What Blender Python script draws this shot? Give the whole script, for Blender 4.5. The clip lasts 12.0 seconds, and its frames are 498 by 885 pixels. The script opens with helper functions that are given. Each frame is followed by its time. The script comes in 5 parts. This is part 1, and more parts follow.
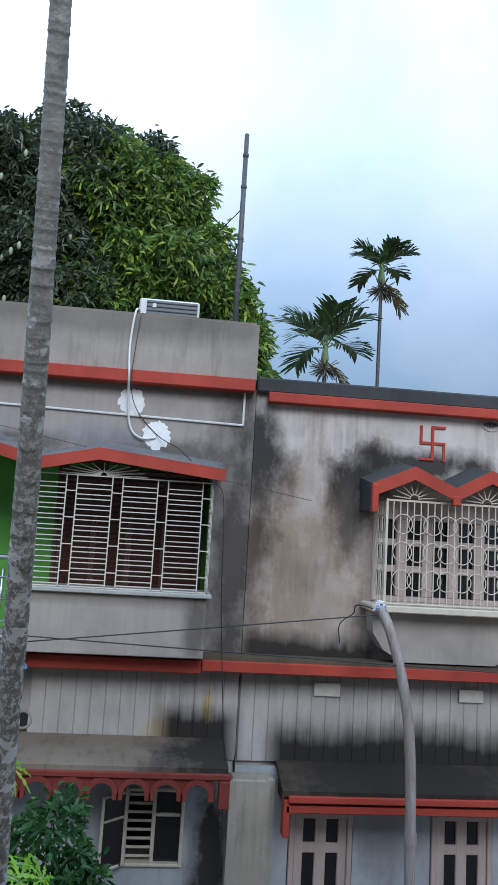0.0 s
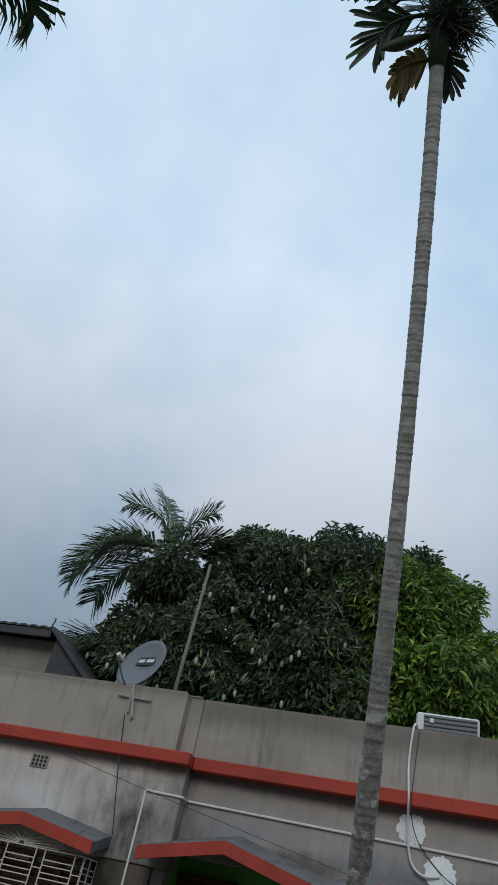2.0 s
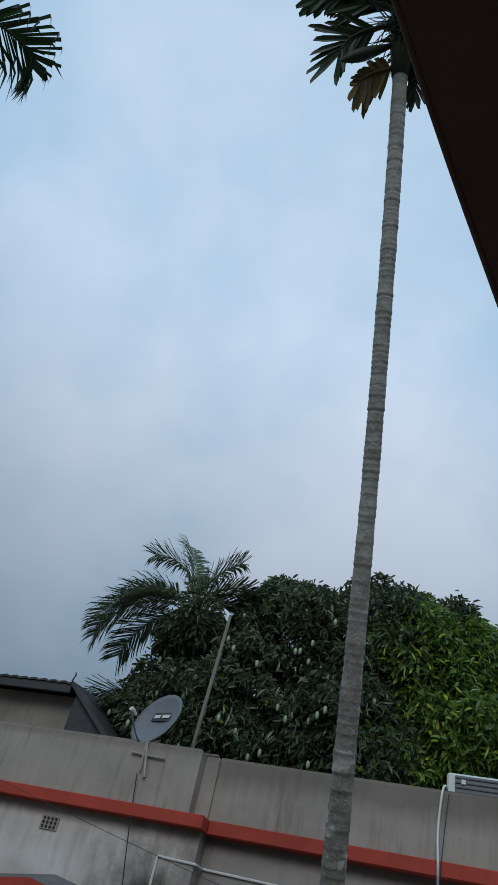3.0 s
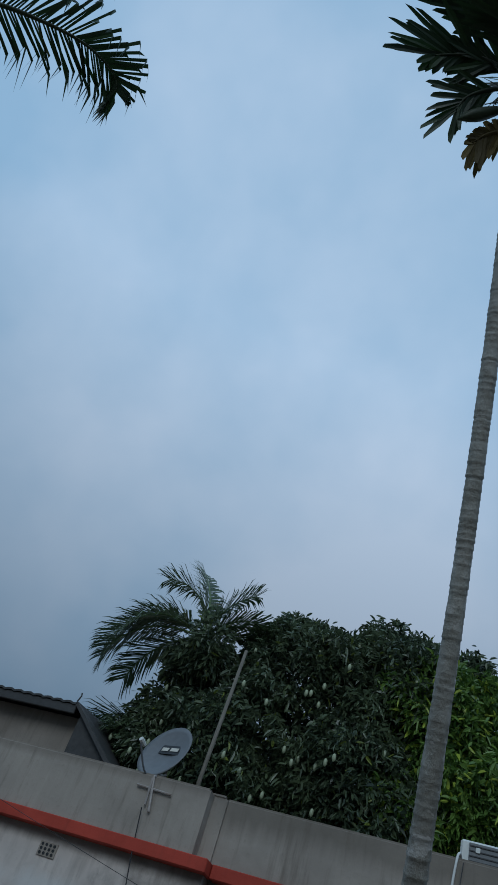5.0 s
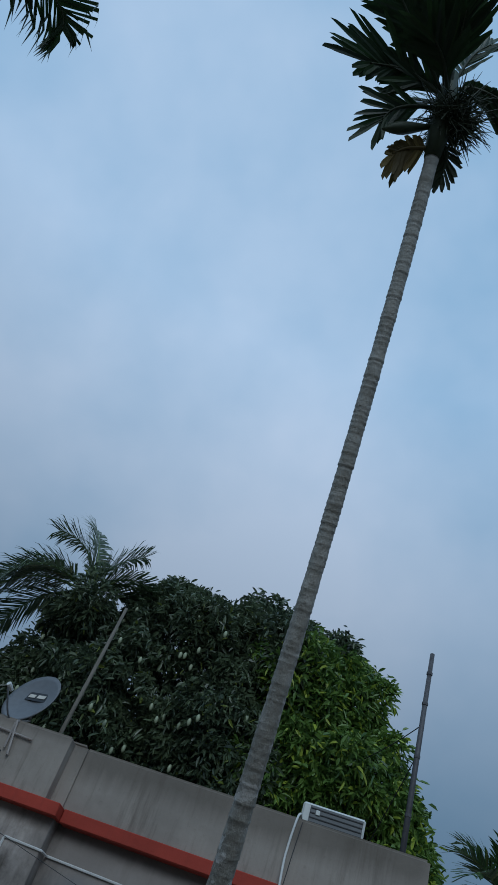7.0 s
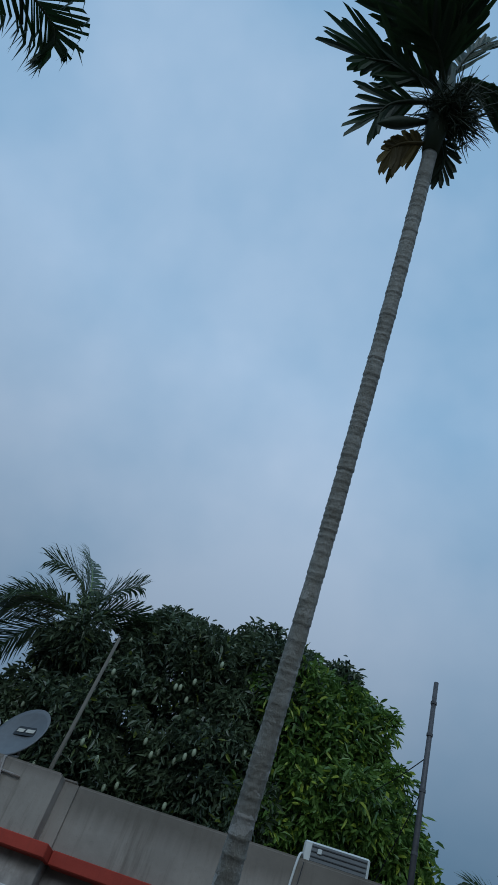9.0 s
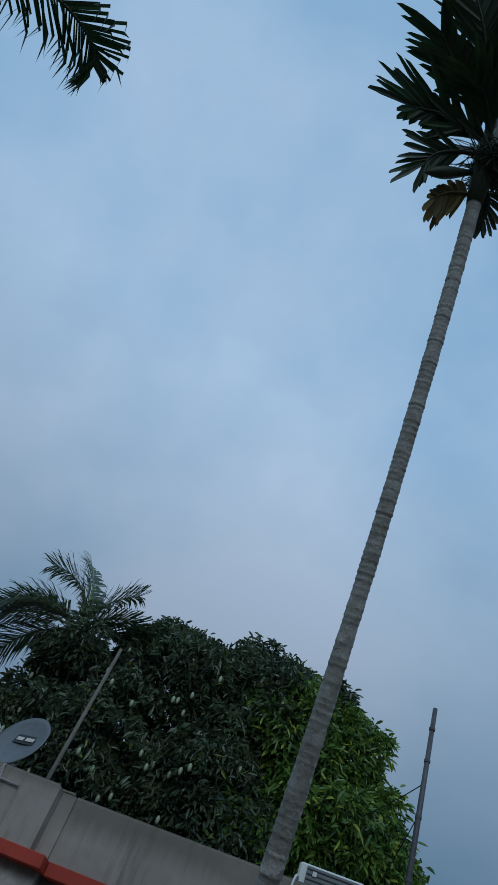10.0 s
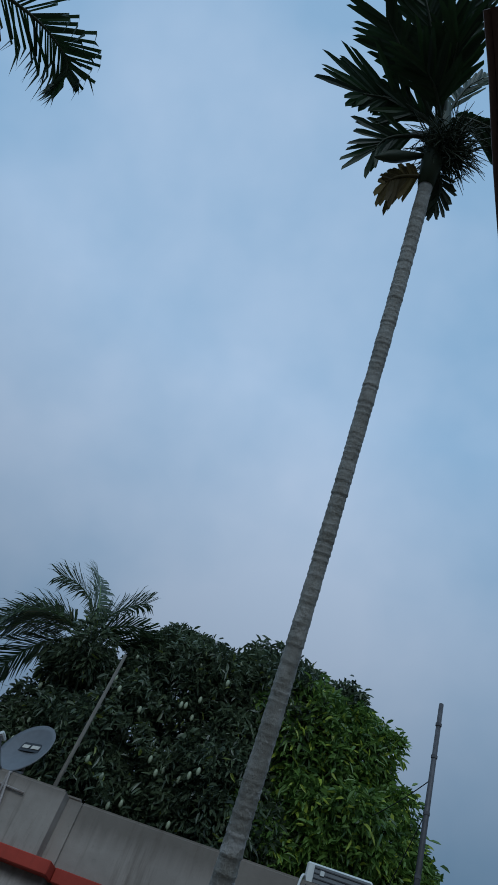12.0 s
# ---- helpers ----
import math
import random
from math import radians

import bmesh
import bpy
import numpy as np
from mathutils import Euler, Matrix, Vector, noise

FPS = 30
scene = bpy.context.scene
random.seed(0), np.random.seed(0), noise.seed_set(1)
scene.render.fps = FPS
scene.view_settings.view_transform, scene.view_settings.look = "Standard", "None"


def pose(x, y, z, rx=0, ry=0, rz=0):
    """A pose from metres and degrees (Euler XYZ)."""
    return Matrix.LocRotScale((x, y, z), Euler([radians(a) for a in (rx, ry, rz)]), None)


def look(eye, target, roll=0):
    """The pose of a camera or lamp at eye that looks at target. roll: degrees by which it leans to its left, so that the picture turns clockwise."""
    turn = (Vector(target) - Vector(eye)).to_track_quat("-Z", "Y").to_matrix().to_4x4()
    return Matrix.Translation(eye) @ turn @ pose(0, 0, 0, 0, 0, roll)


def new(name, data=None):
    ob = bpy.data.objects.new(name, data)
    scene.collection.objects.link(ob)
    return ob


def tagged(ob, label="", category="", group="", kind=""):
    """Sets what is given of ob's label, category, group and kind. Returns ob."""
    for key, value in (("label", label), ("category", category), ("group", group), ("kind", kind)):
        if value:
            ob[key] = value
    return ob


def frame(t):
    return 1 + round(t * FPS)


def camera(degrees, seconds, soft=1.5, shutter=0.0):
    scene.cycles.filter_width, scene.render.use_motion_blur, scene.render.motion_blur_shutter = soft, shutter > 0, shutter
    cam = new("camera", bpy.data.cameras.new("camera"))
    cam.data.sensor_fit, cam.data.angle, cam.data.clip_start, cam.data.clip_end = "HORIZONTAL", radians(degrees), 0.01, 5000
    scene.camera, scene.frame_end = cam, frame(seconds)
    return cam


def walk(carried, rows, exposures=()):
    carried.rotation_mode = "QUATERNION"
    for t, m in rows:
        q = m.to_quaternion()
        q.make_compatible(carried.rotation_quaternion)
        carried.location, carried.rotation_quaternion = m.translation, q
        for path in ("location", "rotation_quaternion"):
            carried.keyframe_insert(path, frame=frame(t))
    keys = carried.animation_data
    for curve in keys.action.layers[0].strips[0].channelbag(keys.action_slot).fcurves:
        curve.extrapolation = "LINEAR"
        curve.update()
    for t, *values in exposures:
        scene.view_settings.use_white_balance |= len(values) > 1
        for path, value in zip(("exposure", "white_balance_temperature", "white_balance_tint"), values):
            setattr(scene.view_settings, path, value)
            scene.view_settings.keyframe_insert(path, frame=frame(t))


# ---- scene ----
cam = camera(38.14, 12.0)
PATH = [
    (0, (0.100, 1.147, 5.080), (0.296, 3.121, 5.337), 3.4),
    (0.2, (0.008, 1.123, 5.105), (0.242, 3.086, 5.413), 3.8),
    (0.5, (-0.128, 1.087, 5.144), (-0.080, 3.049, 5.530), 1.3),
    (0.8, (-0.227, 1.066, 5.159), (-0.475, 3.010, 5.556), 3.2),
    (1, (-0.293, 1.052, 5.169), (-0.662, 2.972, 5.588), 3.8),
    (1.3, (-0.299, 1.006, 5.167), (-0.766, 2.872, 5.715), 6.3),
    (1.5, (-0.302, 0.975, 5.166), (-0.792, 2.773, 5.891), 8.4),
    (1.7, (-0.253, 0.770, 5.160), (-0.790, 2.488, 6.117), 10.2),
    (2, (-0.178, 0.590, 5.140), (-0.717, 2.146, 6.276), 13.1),
    (2.5, (0.012, 0.801, 5.181), (-0.579, 2.269, 6.403), 14.8),
    (3, (0.140, 0.928, 5.210), (-0.524, 2.356, 6.443), 15.4),
    (3.5, (0.119, 1.034, 5.237), (-0.595, 2.443, 6.464), 16.5),
    (5.5, (-0.305, 0.798, 5.257), (-0.975, 2.173, 6.546), 22.6),
    (6, (-0.318, 0.861, 5.229), (-0.964, 2.278, 6.483), 21.7),
    (6.5, (-0.225, 0.666, 5.293), (-0.707, 2.143, 6.553), 23.0),
    (7, (-0.090, 0.734, 5.195), (-0.531, 2.198, 6.484), 23.1),
    (9, (-0.092, 0.962, 5.235), (-0.543, 2.363, 6.589), 23.4),
    (9.5, (-0.236, 0.934, 5.189), (-0.680, 2.315, 6.566), 24.9),
    (10, (-0.299, 0.822, 5.227), (-0.742, 2.209, 6.598), 26.0),
    (10.5, (-0.321, 0.706, 5.252), (-0.758, 2.103, 6.616), 25.7),
    (11, (-0.287, 0.684, 5.259), (-0.731, 2.078, 6.622), 25.7),
    (11.5, (-0.158, 0.776, 5.234), (-0.621, 2.154, 6.608), 25.5),
    (12, (-0.019, 0.880, 5.222), (-0.509, 2.247, 6.596), 25.1),
]
EXPOSURES = [(0.0, 0.95, 5620, 9), (0.2, 0.7, 5720, 8), (0.5, 0.43, 6250, 9), (1.0, 0.36, 6450, 10), (1.5, 0.28, 6700, 11), (2.0, -0.02, 6150, 6), (2.5, -0.18, 5850, 4),
             (3.5, -0.22, 5800, 4), (5.5, -0.58, 5250, 0), (7.0, -0.50, 5280, 2), (9.0, -0.64, 5180, 0), (12.0, -0.62, 5220, 2)]
walk(cam, [(t, look(eye, target, roll)) for t, eye, target, roll in PATH], EXPOSURES)

# ---- sky and sun ----
world = bpy.data.worlds.new("overcast_sky")
scene.world = world
world.use_nodes = True
wn, wl = world.node_tree.nodes, world.node_tree.links
wn.clear()
sky = wn.new("ShaderNodeTexSky")
sky.sky_type, sky.sun_disc = "NISHITA", False
sky.sun_elevation, sky.sun_rotation = radians(58), radians(200)
tc = wn.new("ShaderNodeTexCoord")
cloud = wn.new("ShaderNodeTexNoise")
cloud.inputs["Scale"].default_value, cloud.inputs["Detail"].default_value, cloud.inputs["Roughness"].default_value = 1.9, 5.0, 0.5
ramp = wn.new("ShaderNodeValToRGB")
ramp.color_ramp.elements[0].position, ramp.color_ramp.elements[0].color = 0.34, (0.47, 0.62, 0.77, 1)
ramp.color_ramp.elements[1].position, ramp.color_ramp.elements[1].color = 0.64, (0.85, 0.875, 0.955, 1)
deck = wn.new("ShaderNodeBackground")
clear = wn.new("ShaderNodeBackground")
blend = wn.new("ShaderNodeMixShader")
world_out = wn.new("ShaderNodeOutputWorld")
deck.inputs["Strength"].default_value, clear.inputs["Strength"].default_value, blend.inputs[0].default_value = 1.0, 0.1, 0.9
wl.new(tc.outputs["Generated"], cloud.inputs["Vector"])
thin = wn.new("ShaderNodeVectorMath")
thin.operation = "DOT_PRODUCT"
thin.inputs[1].default_value = (-0.30, 0.66, 0.69)
glow = wn.new("ShaderNodeMapRange")
glow.interpolation_type = "SMOOTHSTEP"
glow.inputs["From Min"].default_value, glow.inputs["From Max"].default_value = 0.80, 1.0
glow.inputs["To Min"].default_value, glow.inputs["To Max"].default_value = -0.135, -0.02
both = wn.new("ShaderNodeMath")
both.operation = "ADD"
wl.new(tc.outputs["Generated"], thin.inputs[0])
wl.new(thin.outputs["Value"], glow.inputs["Value"])
wl.new(cloud.outputs["Fac"], both.inputs[0])
wl.new(glow.outputs["Result"], both.inputs[1])
wl.new(both.outputs[0], ramp.inputs["Fac"])
height = wn.new("ShaderNodeSeparateXYZ")
lift = wn.new("ShaderNodeMapRange")
lift.inputs["From Min"].default_value, lift.inputs["From Max"].default_value = 0.18, 0.74
lift.inputs["To Min"].default_value, lift.inputs["To Max"].default_value = 0.30, 1.10
wl.new(tc.outputs["Generated"], height.inputs[0])
wl.new(height.outputs["Z"], lift.inputs["Value"])
wl.new(lift.outputs["Result"], deck.inputs["Strength"])
wl.new(ramp.outputs["Color"], deck.inputs["Color"])
wl.new(sky.outputs["Color"], clear.inputs["Color"])
wl.new(clear.outputs[0], blend.inputs[1])
wl.new(deck.outputs[0], blend.inputs[2])
wl.new(blend.outputs[0], world_out.inputs["Surface"])
sun = new("sun", bpy.data.lights.new("sun", "SUN"))
sun.data.energy, sun.data.angle, sun.data.color = 1.05, radians(30), (1.0, 0.96, 0.9)
sun.matrix_world = look((2, -4, 12), (0.5, 9, 3))


# ---- materials ----
def principled(name, rough=0.8, metal=0.0):
    m = bpy.data.materials.new(name)
    m.use_nodes = True
    b = m.node_tree.nodes["Principled BSDF"]
    b.inputs["Roughness"].default_value, b.inputs["Metallic"].default_value = rough, metal
    return m, m.node_tree.nodes, m.node_tree.links, b


def noise_node(n, l, coord, scale, detail=5.0, stretch=(1, 1, 1), rough=0.6):
    mp = n.new("ShaderNodeMapping")
    mp.inputs["Scale"].default_value = stretch
    t = n.new("ShaderNodeTexNoise")
    t.inputs["Scale"].default_value, t.inputs["Detail"].default_value, t.inputs["Roughness"].default_value = scale, detail, rough
    l.new(coord, mp.inputs["Vector"])
    l.new(mp.outputs[0], t.inputs["Vector"])
    return t.outputs["Fac"]


def span(n, l, value, a, b, c=0.0, d=1.0):
    r = n.new("ShaderNodeMapRange")
    for k, v in zip(("From Min", "From Max", "To Min", "To Max"), (a, b, c, d)):
        r.inputs[k].default_value = v
    l.new(value, r.inputs["Value"])
    return r.outputs["Result"]


def mix(n, l, fac, a, b, mode="MIX"):
    x = n.new("ShaderNodeMix")
    x.data_type, x.blend_type = "RGBA", mode
    for k, v in ((0, fac), (6, a), (7, b)):
        if isinstance(v, (int, float)):
            x.inputs[k].default_value = v
        elif isinstance(v, tuple):
            x.inputs[k].default_value = (*v, 1)
        else:
            l.new(v, x.inputs[k])
    return x.outputs[2]


def math_node(n, l, op, a, b):
    x = n.new("ShaderNodeMath")
    x.operation = op
    for k, v in ((0, a), (1, b)):
        if isinstance(v, (int, float)):
            x.inputs[k].default_value = v
        else:
            l.new(v, x.inputs[k])
    return x.outputs[0]


def relief(n, l, b, height, strength, dist=0.02):
    x = n.new("ShaderNodeBump")
    x.inputs["Strength"].default_value, x.inputs["Distance"].default_value = strength, dist
    l.new(height, x.inputs["Height"])
    l.new(x.outputs[0], b.inputs["Normal"])


def plaster(name, base, dirt=(0.11, 0.09, 0.07), grime=0.5, stains=(), rough=0.9, streak=0.55, bands=()):
    """Weathered painted plaster. stains: (x, z, radius x, radius z, strength, colour), broken up by grain.
    bands: (x0, x1, z, height, strength, colour), damp and darker tones fading up from z, or down where the height is
    negative."""
    m, n, l, b = principled(name, rough)
    b.inputs["Specular IOR Level"].default_value = 0.25
    pos = n.new("ShaderNodeNewGeometry").outputs["Position"]
    big = noise_node(n, l, pos, 1.3, 4)
    fine = noise_node(n, l, pos, 22, 6)
    run = noise_node(n, l, pos, 3.2, 6, (3.5, 1, 0.35), 0.65)
    blot = noise_node(n, l, pos, 2.6, 7, (1.2, 1, 0.8), 0.62)
    lighter = tuple(min(1, c * 1.12) for c in base)
    darker = tuple(c * 0.78 for c in base)
    col = mix(n, l, span(n, l, big, 0.35, 0.68), darker, lighter)
    col = mix(n, l, span(n, l, run, 0.52, 0.78, 0, streak * grime), col, dirt)
    col = mix(n, l, span(n, l, fine, 0.58, 0.8, 0, 0.35 * grime), col, dirt)
    for x, z, rx, rz, strength, tint in stains:
        off = n.new("ShaderNodeVectorMath")
        off.operation = "MULTIPLY_ADD"
        off.inputs[1].default_value, off.inputs[2].default_value = (1 / rx, 0, 1 / rz), (-x / rx, 0, -z / rz)
        l.new(pos, off.inputs[0])
        far = n.new("ShaderNodeVectorMath")
        far.operation = "LENGTH"
        l.new(off.outputs[0], far.inputs[0])
        ragged = math_node(n, l, "ADD", far.outputs["Value"], span(n, l, blot, 0.3, 0.72, 0.36, -0.36))
        ragged = math_node(n, l, "ADD", ragged, span(n, l, run, 0.3, 0.75, 0.07, -0.07))
        ragged = math_node(n, l, "ADD", ragged, span(n, l, fine, 0.3, 0.7, 0.05, -0.05))
        col = mix(n, l, span(n, l, ragged, 1.15, 0.35, 0, strength), col, tint)
    if bands:
        xyz = n.new("ShaderNodeSeparateXYZ")
        l.new(pos, xyz.inputs[0])
        tongue = noise_node(n, l, pos, 5.5, 4, (2.2, 1, 0.18), 0.6)
    for x0, x1, z0, h, strength, tint in bands:
        rise = span(n, l, xyz.outputs["Z"], z0, z0 + h, 0, 1)
        rise = math_node(n, l, "ADD", rise, span(n, l, tongue, 0.3, 0.7, 0.10, -0.10))
        rise = math_node(n, l, "ADD", rise, span(n, l, big, 0.3, 0.7, 0.2, -0.2))
        fac = span(n, l, rise, 1.0, 0.45, 0, strength)
        side = math_node(n, l, "MULTIPLY", span(n, l, xyz.outputs["X"], x0 - 0.12, x0 + 0.12), span(n, l, xyz.outputs["X"], x1 + 0.12, x1 - 0.12))
        col = mix(n, l, math_node(n, l, "MULTIPLY", fac, side), col, tint)
    l.new(col, b.inputs["Base Color"])
    relief(n, l, b, fine, 0.25, 0.01)
    return m


def plain(name, base, rough=0.6, metal=0.0, vary=0.2, scale=14, bump=0.1, stretch=(1, 1, 1), wear=None):
    m, n, l, b = principled(name, rough, metal)
    pos = n.new("ShaderNodeTexCoord").outputs["Object"]
    a = noise_node(n, l, pos, scale, 5, stretch)
    c = noise_node(n, l, pos, scale * 0.17, 3, stretch)
    col = mix(n, l, span(n, l, a, 0.3, 0.7), tuple(v * (1 - vary) for v in base), tuple(min(1, v * (1 + vary)) for v in base))
    col = mix(n, l, span(n, l, c, 0.42, 0.72, 0, 0.5 if wear else 0.25), col, wear or tuple(v * 0.7 for v in base))
    l.new(col, b.inputs["Base Color"])
    relief(n, l, b, a, bump, 0.01)
    return m


def leaf_material(name, dark, light, yellow, share=0.06, rough=0.42):
    m, n, l, b = principled(name, rough)
    rnd = n.new("ShaderNodeNewGeometry").outputs["Random Per Island"]
    pos = n.new("ShaderNodeNewGeometry").outputs["Position"]
    patch = noise_node(n, l, pos, 1.1, 3)
    col = mix(n, l, rnd, dark, light)
    col = mix(n, l, span(n, l, patch, 0.45, 0.65, 0, 0.6), col, light)
    col = mix(n, l, span(n, l, rnd, 1 - share, 1 - share + 0.01), col, yellow)
    l.new(col, b.inputs["Base Color"])
    b.inputs["Specular IOR Level"].default_value = 0.45
    tr = n.new("ShaderNodeBsdfTranslucent")
    l.new(col, tr.inputs["Color"])
    mx = n.new("ShaderNodeMixShader")
    mx.inputs[0].default_value = 0.22
    l.new(b.outputs[0], mx.inputs[1])
    l.new(tr.outputs[0], mx.inputs[2])
    l.new(mx.outputs[0], n["Material Output"].inputs["Surface"])
    return m


BLACK, BROWN, PALE, GREY = (0.027, 0.023, 0.019), (0.16, 0.125, 0.09), (0.62, 0.61, 0.59), (0.10, 0.085, 0.07)
# The band from z 6.66 darkens the wall just below the cornice.
M_LEFT = plaster("grey_plaster", (0.62, 0.55, 0.50), grime=0.55, streak=0.35, stains=(
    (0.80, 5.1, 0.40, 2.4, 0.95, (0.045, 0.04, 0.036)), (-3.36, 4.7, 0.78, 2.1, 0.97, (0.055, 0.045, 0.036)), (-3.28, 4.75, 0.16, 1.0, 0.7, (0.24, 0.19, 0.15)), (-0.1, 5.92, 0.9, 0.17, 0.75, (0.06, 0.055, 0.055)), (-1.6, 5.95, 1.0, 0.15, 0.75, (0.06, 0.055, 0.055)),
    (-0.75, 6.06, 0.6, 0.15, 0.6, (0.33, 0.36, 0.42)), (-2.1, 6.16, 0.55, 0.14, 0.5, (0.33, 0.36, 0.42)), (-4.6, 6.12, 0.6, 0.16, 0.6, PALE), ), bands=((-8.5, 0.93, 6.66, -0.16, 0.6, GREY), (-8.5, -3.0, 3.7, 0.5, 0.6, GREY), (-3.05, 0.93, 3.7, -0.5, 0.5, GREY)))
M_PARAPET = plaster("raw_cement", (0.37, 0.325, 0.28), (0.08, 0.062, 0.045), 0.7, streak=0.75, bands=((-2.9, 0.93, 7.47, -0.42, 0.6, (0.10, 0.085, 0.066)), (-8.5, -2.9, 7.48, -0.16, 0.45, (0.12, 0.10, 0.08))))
# The band from z 6.56 is a slightly darker strip under the cornice.
M_RIGHT = plaster("stained_plaster", (0.60, 0.535, 0.485), grime=0.3, streak=0.12, stains=(
    (1.5, 4.7, 1.35, 1.7, 0.92, (0.30, 0.225, 0.16)), (0.98, 5.95, 0.42, 0.95, 0.97, (0.035, 0.032, 0.03)), (0.98, 4.9, 0.26, 1.0, 0.9, (0.085, 0.066, 0.05)), (2.12, 5.72, 0.42, 0.46, 0.97, BLACK), (2.9, 6.0, 1.15, 0.22, 0.95, BLACK),
    (2.05, 5.2, 0.2, 0.6, 0.8, GREY), (1.75, 4.6, 0.16, 0.5, 0.45, (0.42, 0.38, 0.33))), bands=((0.9, 2.45, 3.78, 0.36, 0.97, BLACK), (3.4, 8.0, 3.74, 0.34, 0.95, BLACK), (1.0, 8.0, 6.56, -0.12, 0.25, GREY)))
M_RTOP = plaster("algae_black_coping", (0.06, 0.06, 0.06), (0.02, 0.02, 0.02), 0.6)
M_RED = plaster("red_oxide_paint", (0.40, 0.058, 0.036), (0.13, 0.035, 0.026), 0.6, rough=0.7)
M_REDOLD = plaster("weathered_dark_red_paint", (0.22, 0.045, 0.032), (0.05, 0.03, 0.025), 0.9, rough=0.8)
# The veranda pier is much darker than the walls beside it, with uneven patches.
M_DARKPIER = plaster("dark_pier_plaster", (0.15, 0.12, 0.092), BLACK, 0.8, streak=0.7, stains=((-3.3, 4.6, 0.14, 0.6, 0.8, (0.30, 0.25, 0.20)), (-3.5, 5.3, 0.3, 0.6, 0.9, BLACK)))
M_HOOD = plaster("hood_cement", (0.17, 0.165, 0.165), BLACK, 0.95, streak=0.8)
M_APRON = plaster("apron_plaster", (0.40, 0.352, 0.31), stains=((0.40, 4.15, 0.16, 0.4, 0.8, GREY), (-1.55, 3.8, 0.3, 0.2, 0.5, GREY), (-3.65, 4.1, 0.18, 0.4, 0.8, GREY)), grime=0.35, bands=((-6.0, 0.6, 4.45, -0.16, 0.45, GREY),))
# The band from z 3.72 turns the wall dark brown below the balcony.
M_STRIP = plaster("ribbed_wall_paint", (0.52, 0.475, 0.43), (0.15, 0.13, 0.105), 0.55, streak=0.35, stains=(
    (0.22, 2.98, 0.30, 0.26, 0.7, (0.5, 0.36, 0.13)), (0.60, 3.22, 0.06, 0.24, 0.95, (0.55, 0.39, 0.13))), bands=(
    (-9.0, 8.0, 3.70, -0.34, 0.45, (0.13, 0.115, 0.10)), (0.12, 0.90, 2.90, 0.42, 0.98, BLACK), (1.28, 8.0, 2.70, 0.62, 0.6, (0.12, 0.095, 0.06)), (1.30, 8.0, 2.76, 0.46, 0.98, BLACK), (-3.0, 0.1, 2.80, 0.20, 0.6, (0.14, 0.12, 0.09)), (-3.0, -1.35, 3.72, -1.1, 0.7, (0.14, 0.115, 0.095)), (-5.3, -3.1, 2.85, 0.45, 0.8, GREY)))
M_LEDGE = plaster("mossy_ledge", (0.115, 0.088, 0.06), BLACK, 0.95, stains=((2.6, 2.72, 2.4, 0.4, 0.97, BLACK), (0.6, 2.9, 0.5, 0.2, 0.9, BLACK)))
M_MOSS = plaster("brown_mossy_ledge", (0.23, 0.185, 0.14), BLACK, 0.9, stains=((0.6, 2.9, 0.6, 0.3, 0.95, BLACK),))
M_GROUNDWALL = plaster("ground_wall_paint", (0.44, 0.455, 0.47), stains=((0.74, 1.7, 0.24, 1.3, 0.97, BLACK), (2.6, 2.0, 0.4, 0.5, 0.4, GREY)))
M_PIER = plaster("pier_plaster", (0.40, 0.36, 0.30), BLACK, 0.95, stains=((1.1, 1.6, 0.14, 0.9, 0.5, (0.4, 0.36, 0.27)),))
M_GREEN = plaster("green_wall_paint", (0.13, 0.37, 0.06), (0.06, 0.2, 0.03), 0.25, rough=0.6)
M_WHITE = plain("white_enamel", (0.64, 0.595, 0.51), 0.45, vary=0.12, wear=(0.42, 0.38, 0.32))
M_FILLER = plain("white_filler", (0.80, 0.80, 0.78), 0.8, vary=0.08)
M_CREAM = plain("cream_enamel", (0.62, 0.55, 0.44), 0.45, vary=0.1, wear=(0.45, 0.38, 0.3))
M_MARBLE = plain("white_marble_sill", (0.42, 0.405, 0.37), 0.4, vary=0.12)
M_BROWN = plain("dark_brown_wood", (0.095, 0.038, 0.030), 0.5, vary=0.3, stretch=(6, 6, 0.6))
M_PINK = plain("pale_pink_wood", (0.50, 0.395, 0.35), 0.55, vary=0.1, stretch=(6, 6, 0.6), wear=(0.36, 0.28, 0.24))
M_GLASS = plain("dark_window_glass", (0.012, 0.013, 0.015), 0.12, vary=0.05, bump=0.0)
M_STEEL = plain("brushed_steel", (0.62, 0.62, 0.62), 0.28, 1.0, vary=0.08)
M_PVC = plain("white_pvc_pipe", (0.70, 0.69, 0.66), 0.4, vary=0.08)
M_GALV = plain("galvanised_pipe", (0.36, 0.32, 0.295), 0.6, 0.2, vary=0.25, stretch=(5, 5, 0.5), wear=(0.20, 0.115, 0.07))
M_CABLE = plain("black_cable", (0.02, 0.02, 0.022), 0.6, vary=0.1)
M_AC = plain("off_white_casing", (0.66, 0.66, 0.62), 0.45, vary=0.06)
M_ACDARK = plain("grey_fins", (0.14, 0.145, 0.15), 0.5, vary=0.1)
M_DISH = plain("grey_dish_enamel", (0.15, 0.155, 0.165), 0.45, vary=0.1)
M_DARK = plain("near_black_print_and_holes", (0.02, 0.02, 0.022), 0.5, vary=0.1)
M_BAMBOO = plain("grey_bamboo", (0.17, 0.15, 0.12), 0.7, vary=0.25, stretch=(4, 4, 0.5))
